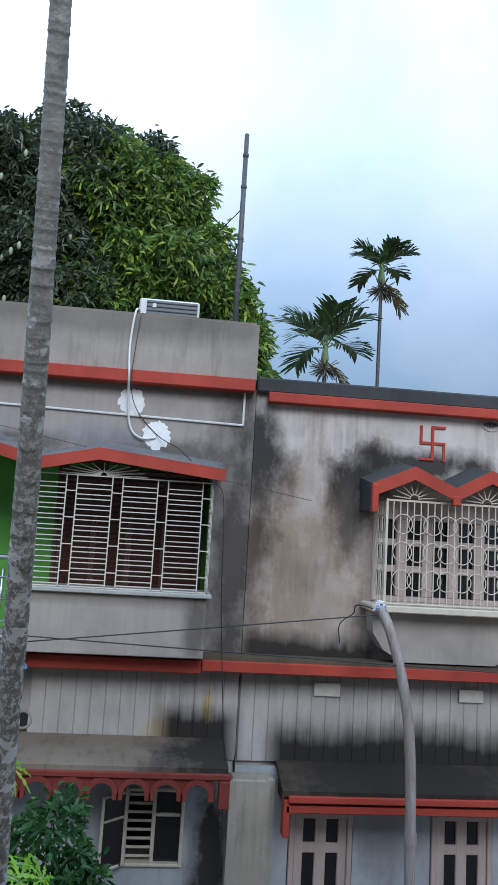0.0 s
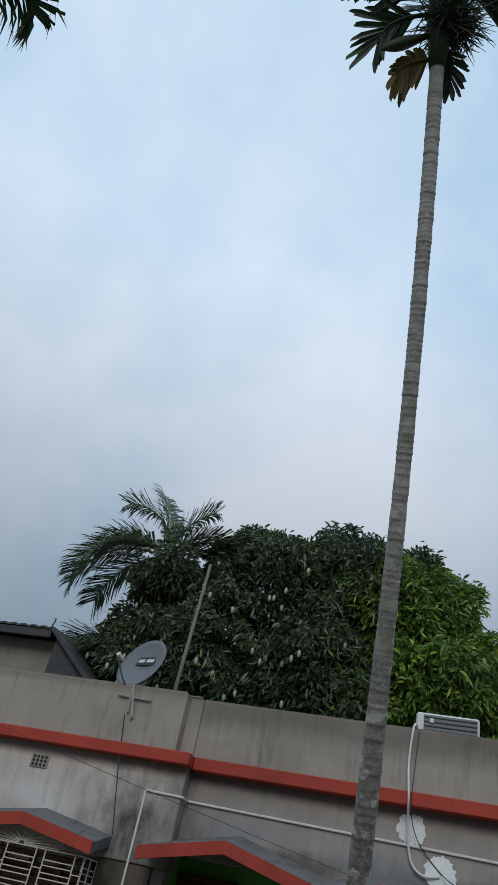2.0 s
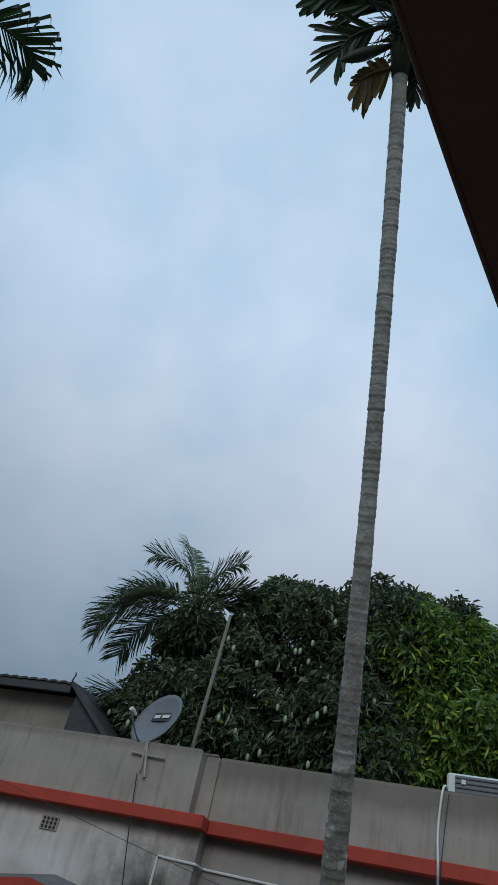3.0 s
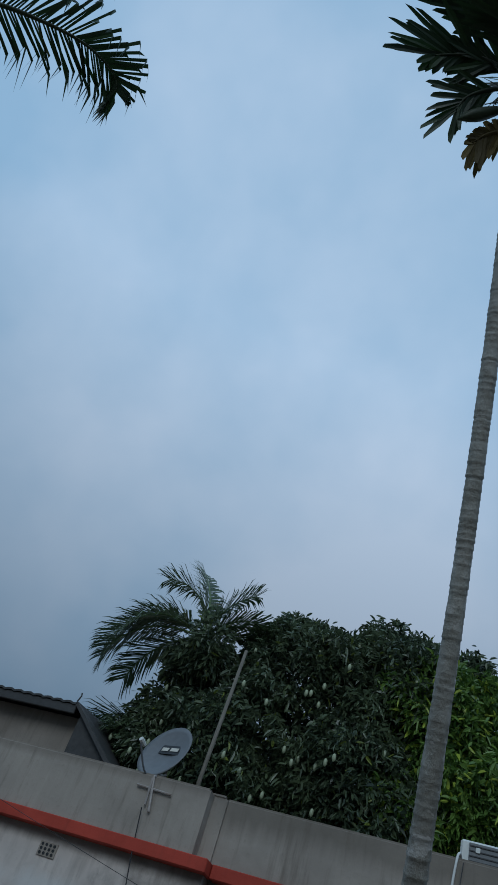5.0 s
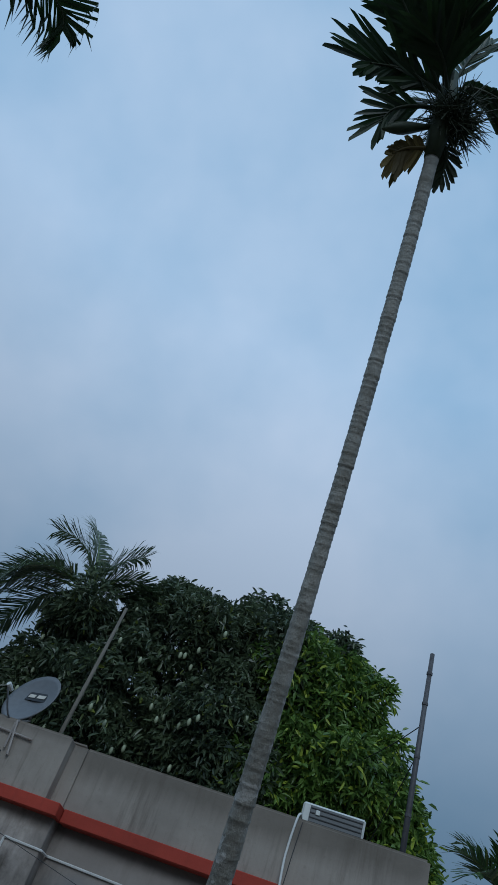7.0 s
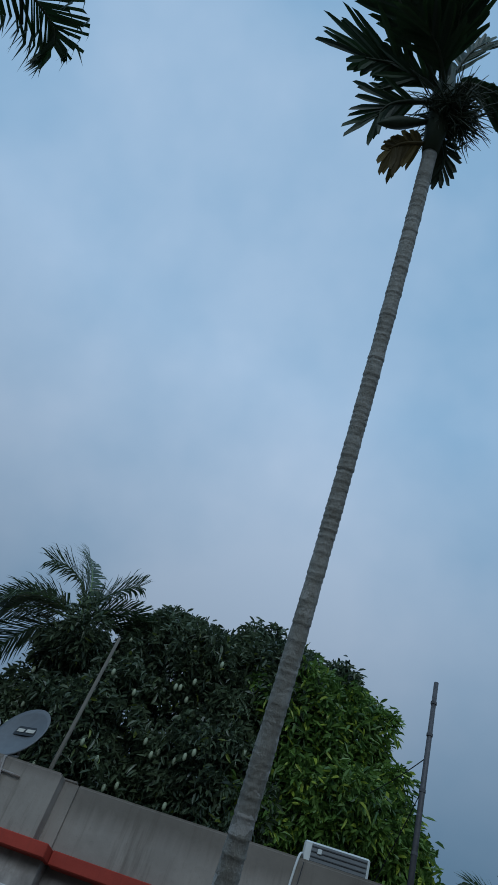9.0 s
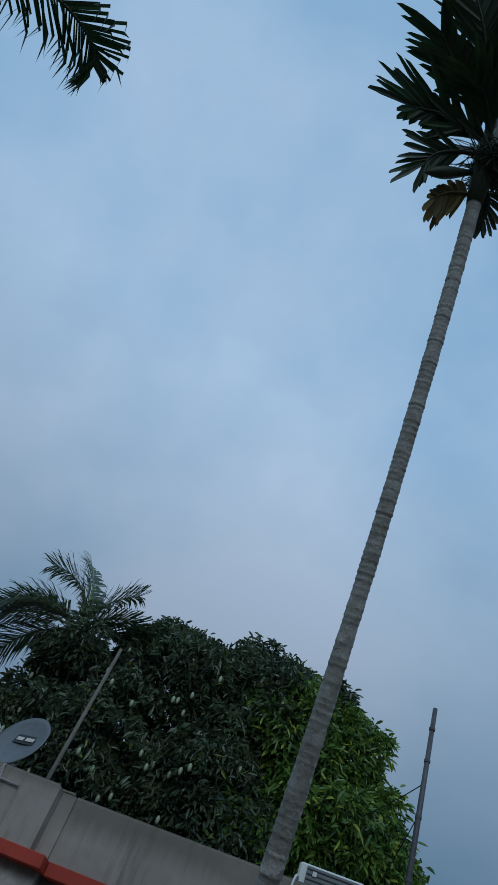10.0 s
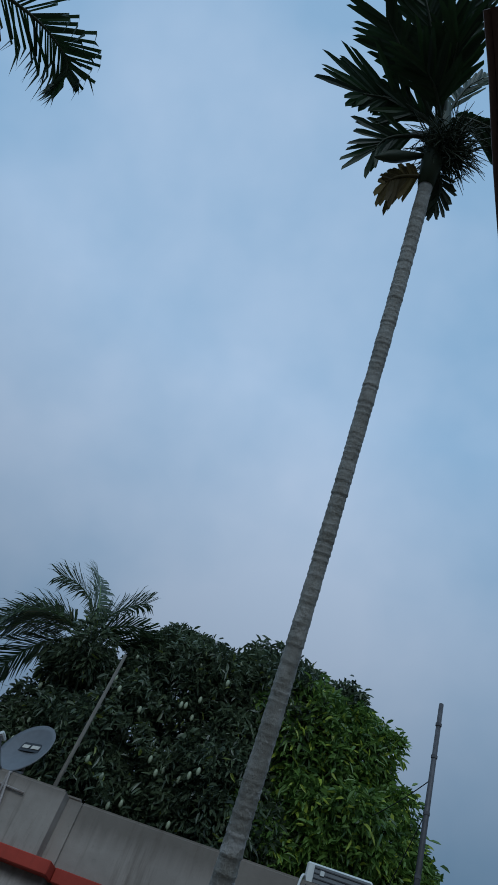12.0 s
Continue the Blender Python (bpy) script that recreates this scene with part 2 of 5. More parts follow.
M_TIN = plain("dark_corrugated_sheet", (0.05, 0.048, 0.047), 0.6, 0.2, vary=0.25)
M_IRON = plain("dark_iron_pipe", (0.10, 0.095, 0.10), 0.6, 0.3, vary=0.3)
M_AWNING = plain("brown_awning_sheet", (0.11, 0.055, 0.035), 0.75, vary=0.15, scale=6)
M_BLUE = plain("blue_pipe", (0.16, 0.30, 0.55), 0.4, vary=0.1)
M_SOIL = plain("packed_earth", (0.20, 0.16, 0.12), 0.95, vary=0.3, scale=3, bump=0.4)
M_FRUIT = plain("pale_green_mango", (0.37, 0.41, 0.26), 0.45, vary=0.15)
M_BARK = plain("tree_bark", (0.09, 0.075, 0.06), 0.95, vary=0.35, scale=9, bump=0.6)
M_MANGO = leaf_material("mango_leaf", (0.040, 0.058, 0.036), (0.13, 0.165, 0.085), (0.24, 0.28, 0.05), 0.02, 0.33)
M_BRIGHT = leaf_material("young_leaf", (0.055, 0.11, 0.028), (0.21, 0.32, 0.06), (0.40, 0.48, 0.06), 0.10, 0.42)
# Silhouette tone: backlighting against the sky is put into this near-black green.
M_BACKLIT = leaf_material("backlit_palm_leaf", (0.012, 0.028, 0.010), (0.035, 0.07, 0.02), (0.10, 0.11, 0.03), 0.03, 0.45)
M_COCO = leaf_material("coconut_leaf", (0.045, 0.075, 0.03), (0.12, 0.165, 0.075), (0.25, 0.24, 0.11), 0.06, 0.42)
M_DRY = leaf_material("withered_leaf", (0.16, 0.12, 0.04), (0.26, 0.20, 0.06), (0.3, 0.24, 0.1), 0.1, 0.7)
M_WITHER = leaf_material("olive_withered_leaf", (0.085, 0.065, 0.02), (0.15, 0.115, 0.035), (0.2, 0.15, 0.05), 0.1, 0.7)
M_PALM = leaf_material("palm_leaf", (0.03, 0.065, 0.02), (0.09, 0.15, 0.045), (0.16, 0.18, 0.05), 0.04, 0.42)
M_PAPAYA = leaf_material("papaya_leaf", (0.17, 0.37, 0.025), (0.36, 0.58, 0.055), (0.38, 0.48, 0.08), 0.06, 0.5)
M_CURRY = leaf_material("dark_shrub_leaf", (0.025, 0.08, 0.02), (0.06, 0.16, 0.04), (0.2, 0.26, 0.06), 0.02, 0.5)
M_VARIEG = leaf_material("variegated_leaf", (0.15, 0.20, 0.045), (0.52, 0.53, 0.25), (0.78, 0.74, 0.52), 0.4, 0.55)
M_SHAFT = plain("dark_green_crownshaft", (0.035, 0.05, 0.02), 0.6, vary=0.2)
M_STEM = plain("green_stem", (0.18, 0.26, 0.09), 0.6, vary=0.2)


def trunk_material():
    """Grey areca bark with fine ring scars, pale lichen and dark mottling low down."""
    m, n, l, b = principled("areca_bark", 0.9)
    pos = n.new("ShaderNodeNewGeometry").outputs["Position"]
    z = n.new("ShaderNodeSeparateXYZ")
    l.new(pos, z.inputs[0])
    fine = noise_node(n, l, pos, 46, 7, (1, 1, 0.7), 0.72)
    mid = noise_node(n, l, pos, 16, 5)
    spots = noise_node(n, l, pos, 10, 4, (1, 1, 1.5), 0.55)
    low = span(n, l, z.outputs["Z"], 5.0, 6.6, 1, 0)
    col = mix(n, l, span(n, l, mid, 0.35, 0.65), (0.30, 0.29, 0.255), (0.48, 0.475, 0.44))
    dark = math_node(n, l, "MULTIPLY", span(n, l, mid, 0.30, 0.46, 0.45, 1), low)
    col = mix(n, l, math_node(n, l, "MULTIPLY", dark, 0.70), col, (0.12, 0.095, 0.066))
    speckle = math_node(n, l, "MULTIPLY", span(n, l, fine, 0.49, 0.57), low)
    col = mix(n, l, math_node(n, l, "MULTIPLY", speckle, 0.85), col, (0.58, 0.55, 0.49))
    lichen = math_node(n, l, "MULTIPLY", span(n, l, spots, 0.565, 0.59), span(n, l, z.outputs["Z"], 5.8, 7.2, 0.95, 0.1))
    col = mix(n, l, lichen, col, (0.66, 0.64, 0.61))
    ring = n.new("ShaderNodeTexWave")
    ring.bands_direction = "Z"
    ring.inputs["Scale"].default_value, ring.inputs["Distortion"].default_value, ring.inputs["Detail"].default_value, ring.inputs["Detail Scale"].default_value = 6.5, 2.2, 3.0, 2.0
    l.new(pos, ring.inputs["Vector"])
    shown = math_node(n, l, "MULTIPLY", span(n, l, ring.outputs["Fac"], 0.75, 0.97), span(n, l, z.outputs["Z"], 5.8, 7.2, 0.12, 0.5))
    col = mix(n, l, shown, col, (0.48, 0.475, 0.44))
    l.new(col, b.inputs["Base Color"])
    relief(n, l, b, fine, 0.7, 0.012)
    return m


M_TRUNK = trunk_material()


# ---- builders ----
def mesh_from(name, verts, faces, smooth=False):
    me = bpy.data.meshes.new(name)
    me.from_pydata([tuple(v) for v in verts], [], [tuple(f) for f in faces])
    me.validate()
    if smooth:
        me.polygons.foreach_set("use_smooth", [True] * len(me.polygons))
    me.update()
    return me


def piece(name, me, material, parent=None, label=""):
    if material and not me.materials:
        me.materials.append(material)
    ob = new(name, me)
    if parent:
        adopt(ob, parent)
    if label:
        tagged(ob, label)
    return ob


def part(name, geo, material, parent=None, label="", smooth=False):
    return piece(name, mesh_from(name, *geo, smooth=smooth), material, parent, label)


def thing(name, label, category, at=(0, 0, 0), group="", kind=""):
    ob = new(name)
    ob.location = at
    ob.empty_display_size = 0.1
    return tagged(ob, label, category, group, kind)


def adopt(ob, parent):
    """Parents ob, whose mesh stands in world metres, to an Empty that stands elsewhere."""
    ob.parent = parent
    ob.matrix_parent_inverse = Matrix.Translation(parent.location).inverted()
    return ob


def box(x0, x1, y0, y1, z0, z1, bevel=0.008):
    bm = bmesh.new()
    bmesh.ops.create_cube(bm, size=1.0, matrix=Matrix.Translation(((x0 + x1) / 2, (y0 + y1) / 2, (z0 + z1) / 2)) @ Matrix.Diagonal((x1 - x0, y1 - y0, z1 - z0, 1)))
    if bevel:
        bmesh.ops.bevel(bm, geom=bm.edges[:], offset=bevel, segments=1, affect="EDGES")
    bm.verts.index_update()
    out = [v.co[:] for v in bm.verts], [[v.index for v in f.verts] for f in bm.faces]
    bm.free()
    return out


def joined(*geos):
    V, F = [], []
    for v, f in geos:
        k = len(V)
        V += list(v)
        F += [[i + k for i in q] for q in f]
    return V, F


def tube(points, radius, sides=8, cap=True):
    """A round bar along points; radius is a number or one for each point."""
    P = [Vector(p) for p in points]
    R = [radius] * len(P) if isinstance(radius, (int, float)) else list(radius)
    V, F, side = [], [], None
    for i, p in enumerate(P):
        d = (P[min(i + 1, len(P) - 1)] - P[max(i - 1, 0)]).normalized()
        if side is None:
            side = d.orthogonal().normalized()
        side = (side - d * side.dot(d)).normalized()
        up = d.cross(side)
        for k in range(sides):
            a = 2 * math.pi * k / sides
            V.append(p + R[i] * (math.cos(a) * side + math.sin(a) * up))
        if i:
            for k in range(sides):
                a, b = (i - 1) * sides + k, (i - 1) * sides + (k + 1) % sides
                F.append((a, b, b + sides, a + sides))
    if cap:
        F += [tuple(range(sides))[::-1], tuple(range((len(P) - 1) * sides, len(P) * sides))]
    return V, F


def smooth_curve(points, steps=8):
    """Catmull-Rom through points."""
    P = [Vector(p) for p in points]
    P = [2 * P[0] - P[1], *P, 2 * P[-1] - P[-2]]
    out = []
    for i in range(1, len(P) - 2):
        for k in range(steps):
            t = k / steps
            a, b, c, d = P[i - 1 : i + 3]
            out.append(0.5 * (2 * b + (c - a) * t + (2 * a - 5 * b + 4 * c - d) * t * t + (3 * b - a - 3 * c + d) * t**3))
    return [*out, P[-2]]


def sagging(a, b, sag, steps=14):
    a, b = Vector(a), Vector(b)
    return [a.lerp(b, k / steps) - Vector((0, 0, sag * 4 * (k / steps) * (1 - k / steps))) for k in range(steps + 1)]


def prism(profile, y0, y1):
    """An outline in x and z, drawn out from y0 to y1."""
    k = len(profile)
    V = [(x, y0, z) for x, z in profile] + [(x, y1, z) for x, z in profile]
    F = [tuple(range(k)), tuple(range(k, 2 * k))[::-1]]
    F += [(i, i + k, (i + 1) % k + k, (i + 1) % k) for i in range(k)]
    return V, F


def folded_canopy(front, thick, y0, y1, rise):
    """A concrete hood: front is its upper front edge in x and z; it climbs by rise towards the wall."""
    k = len(front)
    V = [(x, y0, z) for x, z in front] + [(x, y1, z + rise) for x, z in front]
    V += [(x, y0, z - thick) for x, z in front] + [(x, y1, z + rise - thick) for x, z in front]
    F = []
    for i in range(k - 1):
        F += [(i, i + 1, k + i + 1, k + i), (2 * k + i, 3 * k + i, 3 * k + i + 1, 2 * k + i + 1)]
        F += [(i, 2 * k + i, 2 * k + i + 1, i + 1), (k + i, k + i + 1, 3 * k + i + 1, 3 * k + i)]
    F += [(0, k, 3 * k, 2 * k), (k - 1, 3 * k - 1, 4 * k - 1, 2 * k - 1)]
    return V, F


def fascia(front, thick, y0, depth=0.03):
    """The painted edge strip of a hood, along the same front line."""
    k = len(front)
    V = []
    for y in (y0 - depth, y0 - 0.003):
        V += [(x, y, z + 0.006) for x, z in front] + [(x, y, z - thick) for x, z in front]
    F = []
    for i in range(k - 1):
        F += [(i, k + i, k + i + 1, i + 1), (2 * k + i, 2 * k + i + 1, 3 * k + i + 1, 3 * k + i)]
        F += [(i, i + 1, 2 * k + i + 1, 2 * k + i), (k + i, 3 * k + i, 3 * k + i + 1, k + i + 1)]
    F += [(0, 2 * k, 3 * k, k), (k - 1, 2 * k - 1, 4 * k - 1, 3 * k - 1)]
    return V, F


def bar_mesh(name, length, axis, thick, material):
    h = thick / 2
    g = box(0, length, -h, h, -h, h, 0) if axis == "x" else box(-h, h, 0, length, -h, h, 0) if axis == "y" else box(-h, h, -h, h, 0, length, 0)
    me = mesh_from(name, *g)
    me.materials.append(material)
    return me


def place(me, name, parent, at):
    ob = adopt(new(name, me), parent)
    ob.location = at
    return ob


# ---- ground and the house the camera stands in ----
tagged(part("ground", ([(-300, -300, 0), (300, -300, 0), (300, 600, 0), (-300, 600, 0)], [(0, 1, 2, 3)]), M_SOIL), "bare packed earth ground", "ground", kind="structure")
home = thing("house", "plain plastered house with a first-floor balcony", "house", (0, -2.5, 0))
# Unseen wall, its height set to keep sky light off the facing fronts.
part("wall", box(-7, 7, -6.5, -0.9, 0, 8.4), M_PARAPET, home)
part("balcony_slab", box(-2.6, 2.4, -0.9, 1.9, 3.55, 3.7), M_PARAPET, home)
part("side_wall", box(2.3, 2.55, -0.9, 3.4, 0, 9.7), M_PARAPET, home)
EDGE = smooth_curve([(-0.065, 1.17, 6.57), (-0.039, 1.259, 6.559), (-0.001, 1.401, 6.521), (0.066, 1.612, 6.43), (0.141, 1.805, 6.302), (0.181, 1.897, 6.22), (0.24, 2.03, 6.08)], 5)
EO = Vector((2.10, -0.25, 0.30))
V, F = [], []
for i, e in enumerate(EDGE):
    for j in range(7):
        u = j / 6
        V.append(e + EO * u + Vector((0, 0, -0.06 * math.sin(math.pi * u) * (0.6 + 0.4 * math.sin(i * 0.5)))))
        if i and j:
            a = (i - 1) * 7 + j - 1
            F.append((a, a + 1, a + 8, a + 7))
k = len(V)
nrm = (EDGE[-1] - EDGE[0]).cross(EO).normalized() * 0.008
V += [p + nrm for p in V]
F += [tuple(q + k for q in f[::-1]) for f in F]
F += [(i * 7, (i + 1) * 7, (i + 1) * 7 + k, i * 7 + k) for i in range(len(EDGE) - 1)]
part("hem", tube([e - EO.normalized() * 0.004 for e in EDGE], 0.008, 6), M_AWNING, home, smooth=True)
part("awning", (V, F), M_AWNING, home, "dark brown awning sheet", smooth=True)


# ---- left house ----
left_house = thing("house", "grey two-storey house with red bands and a green veranda", "house", (-2.5, 11, 0))


def sunburst(cx, y, cz, r, half, thick, a0, a1, count, flat=0.75):
    geos = [tube([(cx + half * math.cos(a), y, cz + half * math.sin(a)) for a in [math.pi * k / 10 for k in range(11)]], thick, 5)]
    for k in range(count):
        a = radians(a0 + (a1 - a0) * k / (count - 1))
        geos.append(tube([(cx + half * math.cos(a), y, cz + half * math.sin(a)), (cx + r * math.cos(a), y, cz + r * math.sin(a) * flat)], thick, 5))
    return joined(*geos)


def bay_grille(house, x0, x1, z0, z1, y0, y1, panels=4, pairs=10):
    """White bar grille round a projecting sill: panels of paired bars between double uprights, with open sides."""
    t = 0.0115
    frame_geo = joined(box(x0 - t, x1 + t, y0 - t / 2, y0 + t / 2, z0, z0 + t, 0), box(x0 - t, x1 + t, y0 - t / 2, y0 + t / 2, z1, z1 + t, 0),
                       box(x0 - t, x0, y0, y1, z0, z0 + t, 0), box(x1, x1 + t, y0, y1, z0, z0 + t, 0), box(x0 - t, x0, y0, y1, z1, z1 + t, 0), box(x1, x1 + t, y0, y1, z1, z1 + t, 0),
                       box(x0 - t, x0, y0 - t / 2, y0 + t / 2, z0, z1 + t, 0), box(x1, x1 + t, y0 - t / 2, y0 + t / 2, z0, z1 + t, 0))
    grille = part("window_grille", frame_geo, M_WHITE, house, "white painted steel bar grille")
    up = bar_mesh("bar", z1 - z0, "z", t, M_WHITE)
    gap = 0.105
    wide = (x1 - x0 - gap * (panels - 1) - 0.10) / panels
    across, rung = bar_mesh("bar", wide, "x", t * 0.85, M_WHITE), bar_mesh("bar", gap, "x", t * 0.85, M_WHITE)
    last = bar_mesh("bar", 0.10, "x", t * 0.85, M_WHITE)
    pitch = (z1 - z0) / (pairs + 0.5)
    x = x0
    for i in range(panels):
        place(up, "bar", grille, (x, y0, z0))
        place(up, "bar", grille, (x + wide, y0, z0))
        for k in range(pairs):
            for dz in (0.25, 0.68):
                place(across, "bar", grille, (x, y0, z0 + pitch * (k + dz + 0.05)))
        for k in range(4):
            place(rung if i < panels - 1 else last, "bar", grille, (x + wide, y0, z0 + (z1 - z0) * (0.14 + 0.24 * k)))
        x += wide + gap
    place(up, "bar", grille, (x1, y0, z0))
    deep = bar_mesh("bar", y1 - y0, "y", t * 0.85, M_WHITE)
    for xs in (x0, x1):
        for ys in (0.35, 0.7):
            place(up, "bar", grille, (xs, y0 + (y1 - y0) * ys, z0))
        for k in range(pairs):
            for dz in (0.25, 0.68):
                place(deep, "bar", grille, (xs, y0, z0 + pitch * (k + dz + 0.05)))
    return grille


Y = 9.0
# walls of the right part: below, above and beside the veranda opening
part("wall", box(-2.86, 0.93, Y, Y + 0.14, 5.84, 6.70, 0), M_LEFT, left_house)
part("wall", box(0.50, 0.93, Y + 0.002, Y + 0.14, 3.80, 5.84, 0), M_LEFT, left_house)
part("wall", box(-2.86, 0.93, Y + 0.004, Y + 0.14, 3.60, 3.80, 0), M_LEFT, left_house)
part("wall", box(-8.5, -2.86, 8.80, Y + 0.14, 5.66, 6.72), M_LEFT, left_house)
part("pier", box(-3.62, -3.02, 8.82, Y + 0.14, 3.64, 5.66), M_DARKPIER, left_house, "dark mottled plaster pier")
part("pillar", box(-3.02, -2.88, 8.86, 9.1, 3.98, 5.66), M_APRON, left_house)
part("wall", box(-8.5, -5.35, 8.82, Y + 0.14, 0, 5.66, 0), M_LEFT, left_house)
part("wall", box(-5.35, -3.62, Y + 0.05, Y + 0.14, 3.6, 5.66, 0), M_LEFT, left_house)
part("veranda_wall", box(-3.02, 0.93, 9.72, 9.86, 3.6, 6.0, 0), M_GREEN, left_house, "bright green painted veranda wall")
part("veranda_wall", box(-3.1, -2.98, Y + 0.14, 9.72, 3.6, 6.0, 0), M_GREEN, left_house)
part("veranda_wall", box(0.51, 0.62, Y + 0.14, 9.72, 3.6, 6.0, 0), M_GREEN, left_house)
part("ceiling", box(-3.1, 0.62, Y + 0.13, 9.75, 5.88, 6.0, 0), M_LEFT, left_house)
part("floor_slab", box(-3.1, 0.93, Y + 0.13, 9.75, 3.7, 3.9, 0), M_PARAPET, left_house)
part("roof_slab", box(-8.5, 0.93, 9.05, 15.5, 6.6, 6.74), M_PARAPET, left_house)
part("side_wall", box(0.85, 0.928, 9.15, 15.5, 0, 6.6, 0), M_LEFT, left_house)
part("rear_wall", box(-8.5, 0.85, 15.3, 15.5, 0, 6.6, 0), M_LEFT, left_house)


def rounded_parapet(x0, x1, y0, y1, z0, z1, r, right):
    """A parapet with a rounded top and a rounded upright corner at one end."""
    bm = bmesh.new()
    bmesh.ops.create_cube(bm, size=1.0, matrix=Matrix.Translation(((x0 + x1) / 2, (y0 + y1) / 2, (z0 + z1) / 2)) @ Matrix.Diagonal((x1 - x0, y1 - y0, z1 - z0, 1)))
    e = [e for e in bm.edges if all(abs(v.co.x - x1) < 1e-4 and abs(v.co.y - y0) < 1e-4 for v in e.verts)] if right else []
    top = [e for e in bm.edges if all(abs(v.co.z - z1) < 1e-4 for v in e.verts)]
    if right:
        bmesh.ops.bevel(bm, geom=e, offset=r, segments=12, affect="EDGES")
        top = [e for e in bm.edges if all(abs(v.co.z - z1) < 1e-4 for v in e.verts)]
    bmesh.ops.bevel(bm, geom=top, offset=0.03, segments=3, affect="EDGES")
    bm.verts.index_update()
    out = [v.co[:] for v in bm.verts], [[v.index for v in f.verts] for f in bm.faces]
    bm.free()
    return out


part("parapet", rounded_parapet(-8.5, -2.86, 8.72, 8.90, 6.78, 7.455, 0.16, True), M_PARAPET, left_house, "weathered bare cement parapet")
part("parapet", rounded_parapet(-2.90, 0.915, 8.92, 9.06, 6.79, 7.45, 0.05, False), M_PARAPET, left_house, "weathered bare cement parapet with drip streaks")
part("cornice", box(-8.5, -2.82, 8.66, 8.93, 6.655, 6.785), M_RED, left_house, "red oxide painted band")
part("cornice", box(-2.815, 0.90, 8.84, 9.03, 6.65, 6.785), M_RED, left_house, "red oxide painted band")
part("ledge_band", box(-8.5, -3.0, 8.66, 8.84, 3.64, 3.76), M_RED, left_house, "red painted floor edge")
part("ledge_band", box(-1.25, 0.50, 8.72, 9.0, 3.66, 3.79), M_RED, left_house, "red painted floor edge")

FRONT = [(-3.06, 5.79), (-2.17, 5.975), (-1.22, 5.735), (-0.66, 5.86), (0.60, 5.725)]
part("hood", folded_canopy(FRONT, 0.10, 8.40, Y, 0.14), M_HOOD, left_house, "mossy concrete hood")
part("hood_edge", fascia(FRONT, 0.115, 8.40), M_RED, left_house, "red painted zigzag edge")
FRONT1 = [(-5.45, 5.72), (-4.36, 5.885), (-3.52, 5.745)]
part("hood", folded_canopy(FRONT1, 0.10, 8.36, 8.82, 0.13), M_HOOD, left_house, "mossy concrete hood")
part("hood_edge", fascia(FRONT1, 0.115, 8.36), M_RED, left_house, "red painted zigzag edge")

part("bay_apron", box(-1.35, 0.50, 8.515, Y - 0.004, 3.84, 4.43), M_APRON, left_house)
part("window_sill", box(-1.38, 0.545, 8.46, Y + 0.01, 4.432, 4.475), M_MARBLE, left_house, "pale stone sill")
bay_grille(left_house, -1.335, 0.49, 4.478, 5.585, 8.545, 8.98)
part("grille_fan", joined(sunburst(-0.62, 8.545, 5.60, 0.44, 0.035, 0.006, 4, 176, 11, 0.29)), M_WHITE, left_house, "white sunburst bars under the hood")
part("bay_apron", box(-5.4, -3.70, 8.44, 9.06, 3.80, 4.36), M_APRON, left_house)
part("window_sill", box(-5.45, -3.56, 8.40, 9.06, 4.362, 4.41), M_MARBLE, left_house, "pale stone sill")
bay_grille(left_house, -5.40, -3.62, 4.412, 5.60, 8.48, 8.98)
part("grille_fan", joined(sunburst(-4.36, 8.48, 5.615, 0.44, 0.035, 0.006, 4, 176, 11, 0.29)), M_WHITE, left_house, "white sunburst bars under the hood")


def shutters(house, x0, x1, z0, z1, y, leaves):
    """Closed dark louvred shutters in a frame."""
    t = 0.045
    fr = part("shutter_frame", joined(box(x0, x1, y - 0.05, y + 0.03, z1 - t, z1), box(x0, x1, y - 0.05, y + 0.03, z0, z0 + t), box(x0, x0 + t, y - 0.05, y + 0.03, z0 + t, z1 - t), box(x1 - t, x1, y - 0.05, y + 0.03, z0 + t, z1 - t)), M_BROWN, house, "closed dark brown wooden shutters")
    w = (x1 - x0 - 2 * t) / leaves
    slat = mesh_from("slat", *box(0.03, w - 0.03, -0.012, 0.012, -0.028, 0.028, 0))
    slat.materials.append(M_BROWN)
    post = mesh_from("stile", *box(0, 0.035, -0.02, 0.02, 0, z1 - z0 - 2 * t, 0.004))
    post.materials.append(M_BROWN)
    for i in range(leaves):
        xa = x0 + t + i * w
        place(post, "stile", fr, (xa, y - 0.01, z0 + t))
        place(post, "stile", fr, (xa + w - 0.035, y - 0.01, z0 + t))
        n = int((z1 - z0 - 2 * t) / 0.062)
        for k in range(n):
            ob = place(slat, "slat", fr, (xa, y, z0 + t + 0.035 + 0.062 * k))
            ob.rotation_euler.x = radians(28)


shutters(left_house, -1.24, 0.47, 4.35, 5.86, 9.69, 4)
shutters(left_house, -5.2, -3.72, 4.4, 5.6, 9.04, 4)
door = part("door", box(-3.00, -2.32, 9.66, 9.70, 3.9, 5.66), M_BROWN, left_house, "closed dark brown panelled door")
for xa, xb in ((-2.92, -2.70), (-2.60, -2.40)):
    for za, zb in ((4.1, 4.7), (4.85, 5.5)):
        part("panel", box(xa, xb, 9.645, 9.662, za, zb), M_BROWN, door)
part("door_frame", joined(box(-3.02, -2.99, 9.62, 9.72, 3.9, 5.7), box(-2.33, -2.27, 9.62, 9.72, 3.9, 5.7), box(-3.02, -2.27, 9.62, 9.72, 5.66, 5.72)), M_BROWN, left_house)
